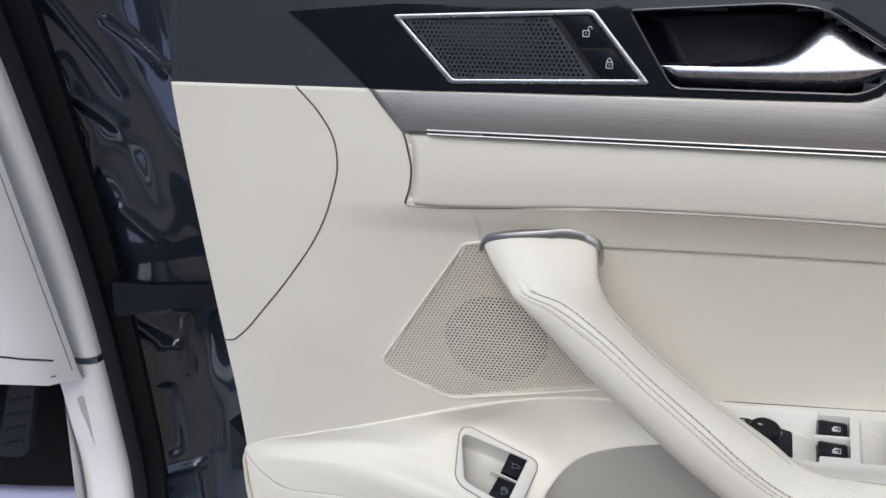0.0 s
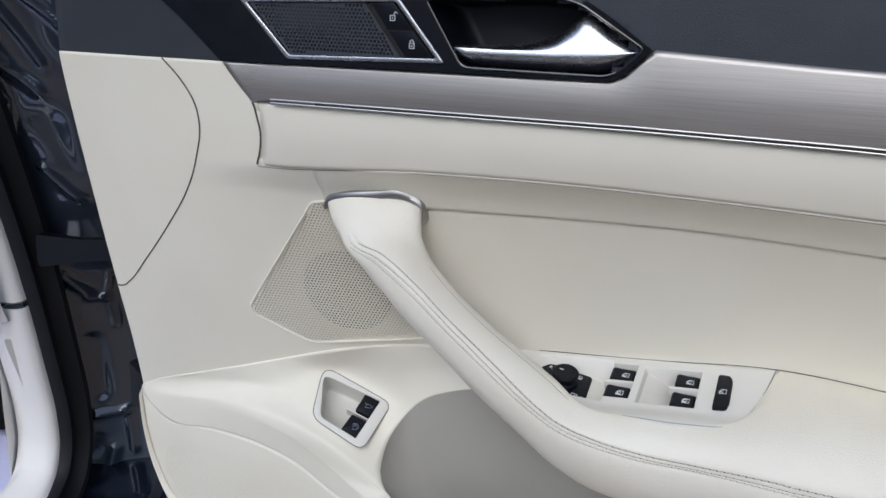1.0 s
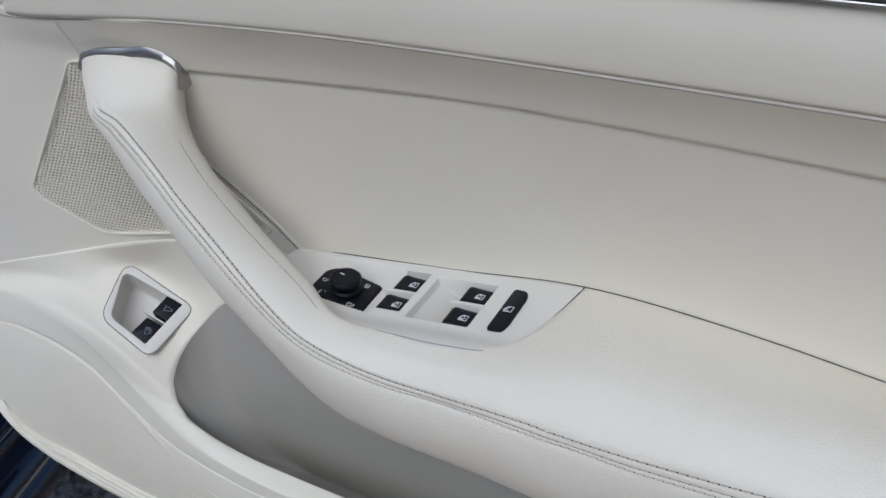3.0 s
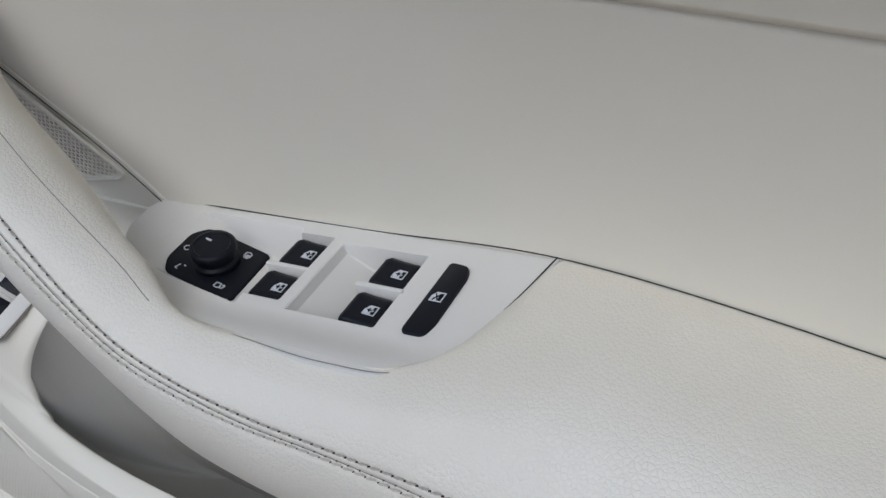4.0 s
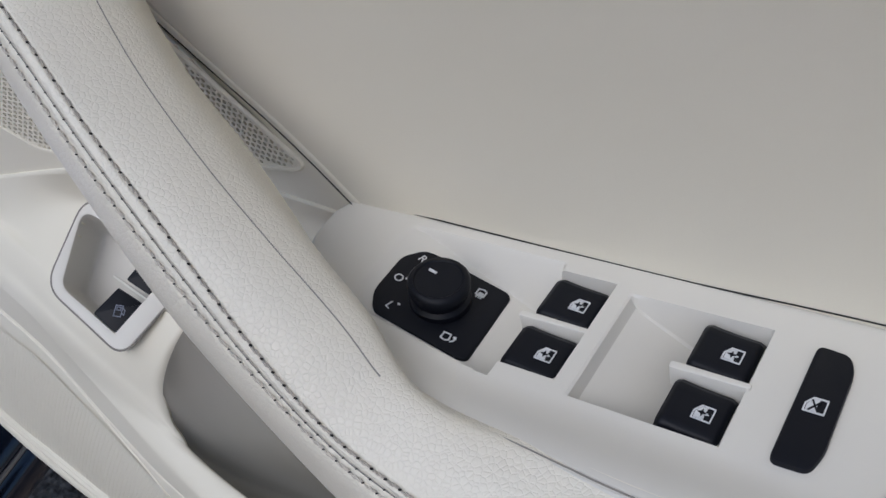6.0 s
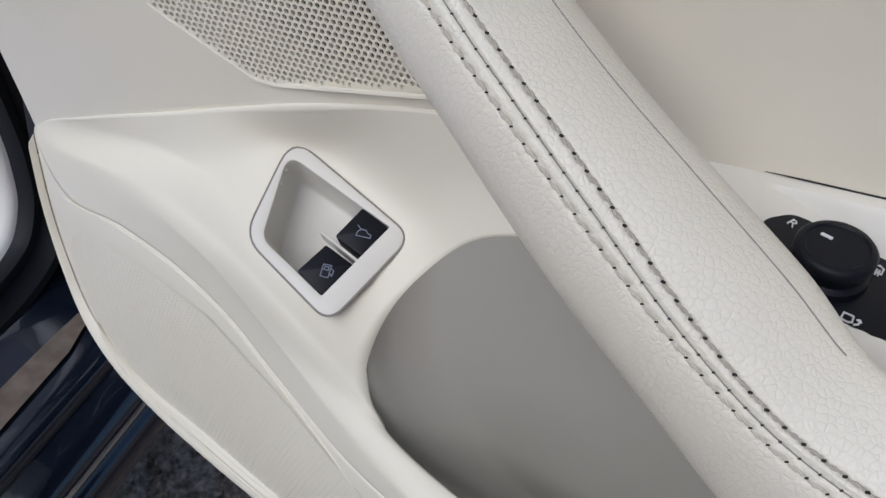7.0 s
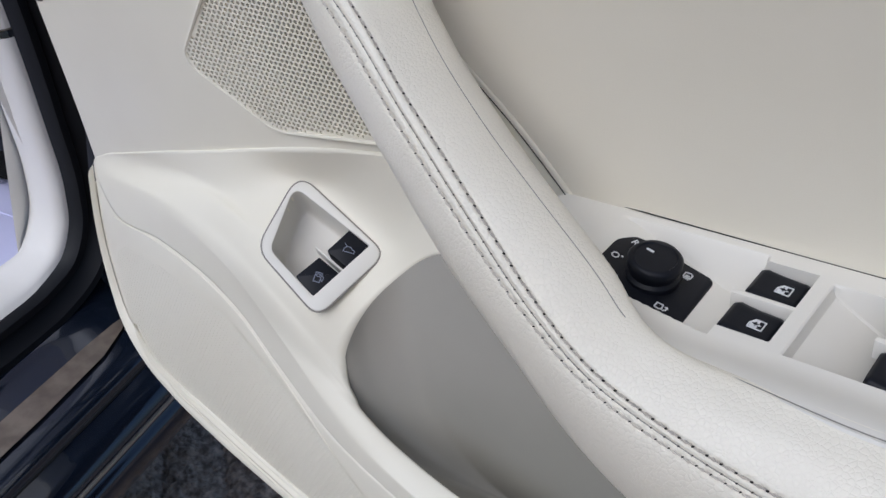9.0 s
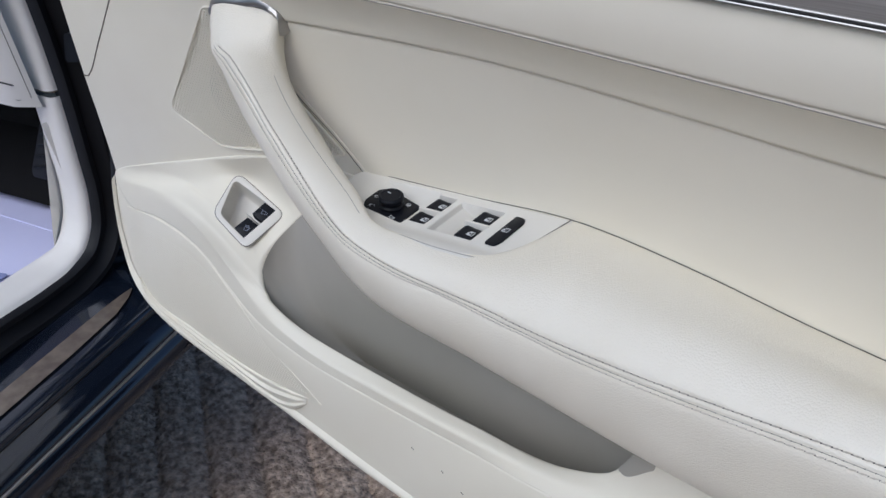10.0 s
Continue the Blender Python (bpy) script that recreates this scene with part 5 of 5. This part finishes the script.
# pressed folds and beads of the pillar: (s, z) from, to, height, width
FOLDS = [(-0.030, 0.909, 0.002, 0.834, 0.0050, 0.004), (0.004, 0.893, 0.044, 0.853, 0.0045, 0.004), (-0.037, 0.862, -0.032, 0.834, 0.006, 0.007), (-0.032, 0.834, -0.007, 0.807, 0.006, 0.007), (-0.042, 0.826, -0.039, 0.796, 0.004, 0.004), (-0.039, 0.796, -0.046, 0.735, 0.004, 0.004), (-0.022, 0.725, 0.003, 0.692, 0.006, 0.005), (-0.005, 0.775, 0.004, 0.725, -0.006, 0.016), (-0.041, 0.595, -0.023, 0.566, 0.004, 0.005), (-0.023, 0.560, -0.008, 0.559, 0.004, 0.004), (-0.008, 0.559, -0.006, 0.520, 0.004, 0.004), (0.002, 0.590, -0.008, 0.559, 0.004, 0.004), (-0.030, 0.500, -0.030, 0.430, -0.006, 0.012), (-0.036, 0.400, -0.003, 0.402, 0.005, 0.005), (-0.003, 0.402, 0.0, 0.345, 0.005, 0.005), (-0.02, 0.35, -0.03, 0.31, 0.005, 0.006)]


def pressed(s, z):
    h = jamb_f(s, z)
    for s1, z1, s2, z2, amp, wide in FOLDS:
        ds, dz = s2 - s1, z2 - z1
        w = min(max(((s - s1) * ds + (z - z1) * dz) / (ds * ds + dz * dz), 0.0), 1.0)
        d = math.hypot(s - s1 - w * ds, z - z1 - w * dz) / wide
        if d < 3:
            h -= amp * math.exp(-d * d)
    return h + 0.002 * noise.noise((s * 30, z * 18, 4.0))


part("hinge_pillar", grid([[(s, pressed(s, z), z) for s in np.linspace(-0.052, 0.19, 130)] for z in np.linspace(0.24, 1.05, 260)]), FOIL, car, "glossy dark blue hinge pillar under wrinkled clear foil")
part("fender_edge", tube([(0.19, jamb_f(0.19, z), z) for z in np.linspace(0.16, 1.05, 30)], 0.012, 10), NAVY, car)
# check strap and its bolt
hinge = part("check_strap", plate(rounded([(-0.014, 0.018), (0.030, 0.012), (0.13, 0.010), (0.13, -0.010), (0.030, -0.012), (-0.014, -0.018)], 0.006), 0.012, lambda u, v, h: (-0.022 + u, 0.062 + h + 0.30 * max(u, 0), 0.638 + v), bevel=0.002), STEEL, car, "steel door check strap")
for r, d0, d1 in ((0.0105, 0.0, 0.003), (0.007, 0.003, 0.008)):
    bm = bmesh.new()
    bmesh.ops.create_cone(bm, cap_ends=True, segments=24 if r > 0.01 else 6, radius1=r, radius2=r * 0.92, depth=d1 - d0)
    for v in bm.verts:
        v.co = Vector((-0.022 + v.co.x, 0.062 - (d0 + d1) / 2 - v.co.z, 0.638 + v.co.y))
    part("bolt_washer" if r > 0.01 else "bolt_head", bm, STEEL, hinge, smooth=False)
upper = part("hinge_leaf", plate(rounded([(-0.02, 0.022), (0.03, 0.022), (0.03, -0.022), (-0.02, -0.022)], 0.005), 0.014, lambda u, v, h: (0.11 + u, 0.10 + h, 0.78 + v), bevel=0.002), STEEL, car)
# wedge-shaped rubber buffer at the door's corner
bm = plate([(-0.018, 0.020), (0.010, -0.002), (-0.004, -0.026), (-0.018, -0.026)], 0.02, lambda u, v, h: (-0.3735 + u, 0.545 - h, 0.5365 + v), bevel=0.001)
part("corner_buffer", bm, RUBBER, door, "black rubber corner piece")

# inside trim: one band beside the seal, from the pillar round the corner to the sill
KICK = [(-0.0205, -0.052), (-0.0245, -0.0535), (-0.0285, -0.059), (-0.0295, -0.070), (-0.0250, -0.090), (-0.0150, -0.106)]
INNER = [(-0.0205, -0.048), (-0.0245, -0.055), (-0.0240, -0.070), (-0.0200, -0.095), (-0.0140, -0.118), (0.0250, -0.130)]


def band(points):
    rows = []
    n = len(points)
    for i, p in enumerate(points):
        d = np.array(points[min(i + 1, n - 1)]) - np.array(points[max(i - 1, 0)])
        d /= np.linalg.norm(d)
        k = ramp(0.10, 0.02, p[0]) if p[1] < 0.40 else 0.0
        prof = spline([np.array(a) + k * (np.array(b) - np.array(a)) for a, b in zip(KICK, INNER)], 16)
        rows.append([(b, p[0] - a * d[1], p[1] + a * d[0]) for a, b in prof])
    return grid(rows)


path = spline(SEAL, 220)
part("pillar_trim", band([p for p in path if p[1] >= 0.586]), TRIM, car, "ivory pillar trim")
seam_at = min(path, key=lambda p: abs(p[1] - 0.588))
k_i = [i for i, p in enumerate(path) if p is seam_at][0]
d_k = np.array(path[k_i + 1]) - np.array(path[k_i - 1])
d_k /= np.linalg.norm(d_k)
part("trim_seam", tube([(b, seam_at[0] - a * d_k[1], seam_at[1] + a * d_k[0]) for a, b in spline(KICK, 16)], 0.0009, 6), SEAM, car)
part("kick_trim", band([p for p in path if p[1] < 0.588 and p[0] > 0.06]), TRIM, car, "ivory kick panel trim")
part("sill_trim", band([p for p in path if p[1] < 0.5 and p[0] <= 0.064]), TRIM, car, "ivory sill trim inside the door seal")
part("scuff_plate", plate(rounded([(-0.14, -0.95), (-0.075, -0.95), (-0.075, -0.185), (-0.14, -0.205)], 0.008), 0.004, lambda u, v, h: (u, v, 0.343 + RISE * v - 0.08 * (-0.09 - u) * (1 if u < -0.09 else 0) + h), bevel=0.001), BLACKP, car, "dark sill scuff plate")
# inner side of the kick panel, running forwards
part("kick_side", grid([[(-0.108 - 0.08 * max(0, f - 0.07), f, z) for z in np.linspace(0.30, 0.58, 12)] for f in np.linspace(0.075, 0.48, 20)]), TRIM, car)


def lever_at(u, v, h):
    # u across, v down the strip, h towards the rear
    return (-0.081 + 0.010 * u + 0.002 * v, 0.050 + 0.018 * u + 0.040 * v - 0.004 - h, 0.537 - 0.006 * u - 0.122 * v)


part("bonnet_release", plate(rounded([(0, 0), (1, 0), (1, 0.97), (0.25, 1.0)], 0.12), 0.010, lambda u, v, h: lever_at(u, v, h), bevel=0.0), TRIM, car, "ivory bonnet release lever")

# dashboard end
def dash_f(z):
    return 0.012 - 0.38 * (z - 0.582)


rows = []
for s in np.linspace(-0.070, -0.75, 30):
    r = 0.02 * max(0, 1 - (-0.070 - s) / 0.02) ** 2
    rows.append([(s, 0.30, 0.556), (s, dash_f(0.56) + 0.06, 0.556), (s, dash_f(0.556) + r, 0.560)] + [(s, dash_f(z) + r, z) for z in np.linspace(0.575, 1.0, 12)])
part("dash_end", grid(rows), TRIM, car, "ivory lower dashboard")
part("dash_seam", tube([(s, dash_f(0.592 + 0.10 * max(0, -s - 0.1)) - 0.0004, 0.592 + 0.10 * max(0, -s - 0.1)) for s in np.linspace(-0.078, -0.6, 20)], 0.0010, 6), SEAMK, car)
part("dash_gap", tube([(-0.071, dash_f(z) + 0.012, z) for z in np.linspace(0.575, 1.0, 20)], 0.0006, 6), FINE, car)
# footwell
bm = bmesh.new()
fw = [(-0.085, 0.02, 0.22), (-0.085, 0.50, 0.30), (-0.80, 0.50, 0.30), (-0.80, 0.02, 0.22), (-0.085, 0.02, 0.57), (-0.085, 0.50, 0.57), (-0.80, 0.50, 0.57), (-0.80, 0.02, 0.57)]
v = [bm.verts.new(p) for p in fw]
for q in ((1, 2, 6, 5), (2, 3, 7, 6), (4, 5, 6, 7)):
    bm.faces.new([v[i] for i in q])
part("footwell", bm, CARPET, car, "dark carpeted footwell", smooth=False)
part("floor_carpet", grid([[(s, f, 0.285 + RISE * (f - 0.27)) for s in np.linspace(-0.06, -1.0, 12)] for f in np.linspace(-2.05, 0.5, 12)]), CARPET, car)
ped = part("pedal", plate(rounded([(-0.017, 0.05), (0.017, 0.05), (0.019, -0.03), (0.013, -0.042), (-0.015, -0.042), (-0.019, -0.03)], 0.008), 0.012, lambda u, v, h: (-0.238 + u + 0.2 * v, 0.197 - h + 0.10 * v, 0.425 + v), bevel=0.002), RUBBER, car, "black rubber-faced pedal")
part("pedal_arm", tube([(-0.226, 0.205, 0.47), (-0.222, 0.225, 0.53), (-0.22, 0.27, 0.60)], 0.009, 8), RUBBER, car)
for k in range(4):
    part("pedal_rib", plate([(-0.012, 0.030 - 0.018 * k), (0.012, 0.036 - 0.018 * k), (0.012, 0.032 - 0.018 * k), (-0.012, 0.026 - 0.018 * k)], 0.003, lambda u, v, h: (-0.238 + u + 0.2 * v, 0.1945 - h + 0.10 * v, 0.425 + v)), STEEL, ped, smooth=False)

# rear wheel, behind the camera
part("rear_wheel", tube([(-0.10, -2.35 + 0.235 * math.cos(q), -0.110 + 0.235 * math.sin(q)) for q in np.linspace(0, 2 * math.pi, 40, endpoint=False)], 0.1, 14, closed=True), RUBBER, car, "black tyre")

# paper floor protector
mat_thing = thing("paper_floor_mat", (0, 0, 0), "lilac paper protection mat lying in the footwell", "floor mat")
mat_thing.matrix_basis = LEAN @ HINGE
rows = [[(u, v, 0.2945 + RISE * (v - 0.27) + 0.003 * noise.noise((u * 7, v * 7, 1)) + 0.0008 * noise.noise((u * 40, v * 25, 2))) for u in np.linspace(-0.115, -0.62, 40)] for v in np.linspace(-0.7, 0.274, 60)]
sheet = solid(part("paper_sheet", grid(rows), PAPER, mat_thing), 0.0012, (0, 0, 1))
part("paper_print", plate(rounded([(-0.28, 0.06), (-0.23, 0.075), (-0.225, 0.10), (-0.275, 0.09)], 0.01), 0.0004, lambda u, v, h: (u, v, 0.2985 + RISE * (v - 0.27) + h)), mat("blue grey print", (0.26, 0.29, 0.52), 0.7), sheet)
part("paper_fold", tube([(s, 0.215 - 0.03 * (s + 0.16), 0.2945 - RISE * (0.055 + 0.03 * (s + 0.16))) for s in np.linspace(-0.165, -0.6, 10)], 0.0012, 6), PAPER, sheet)
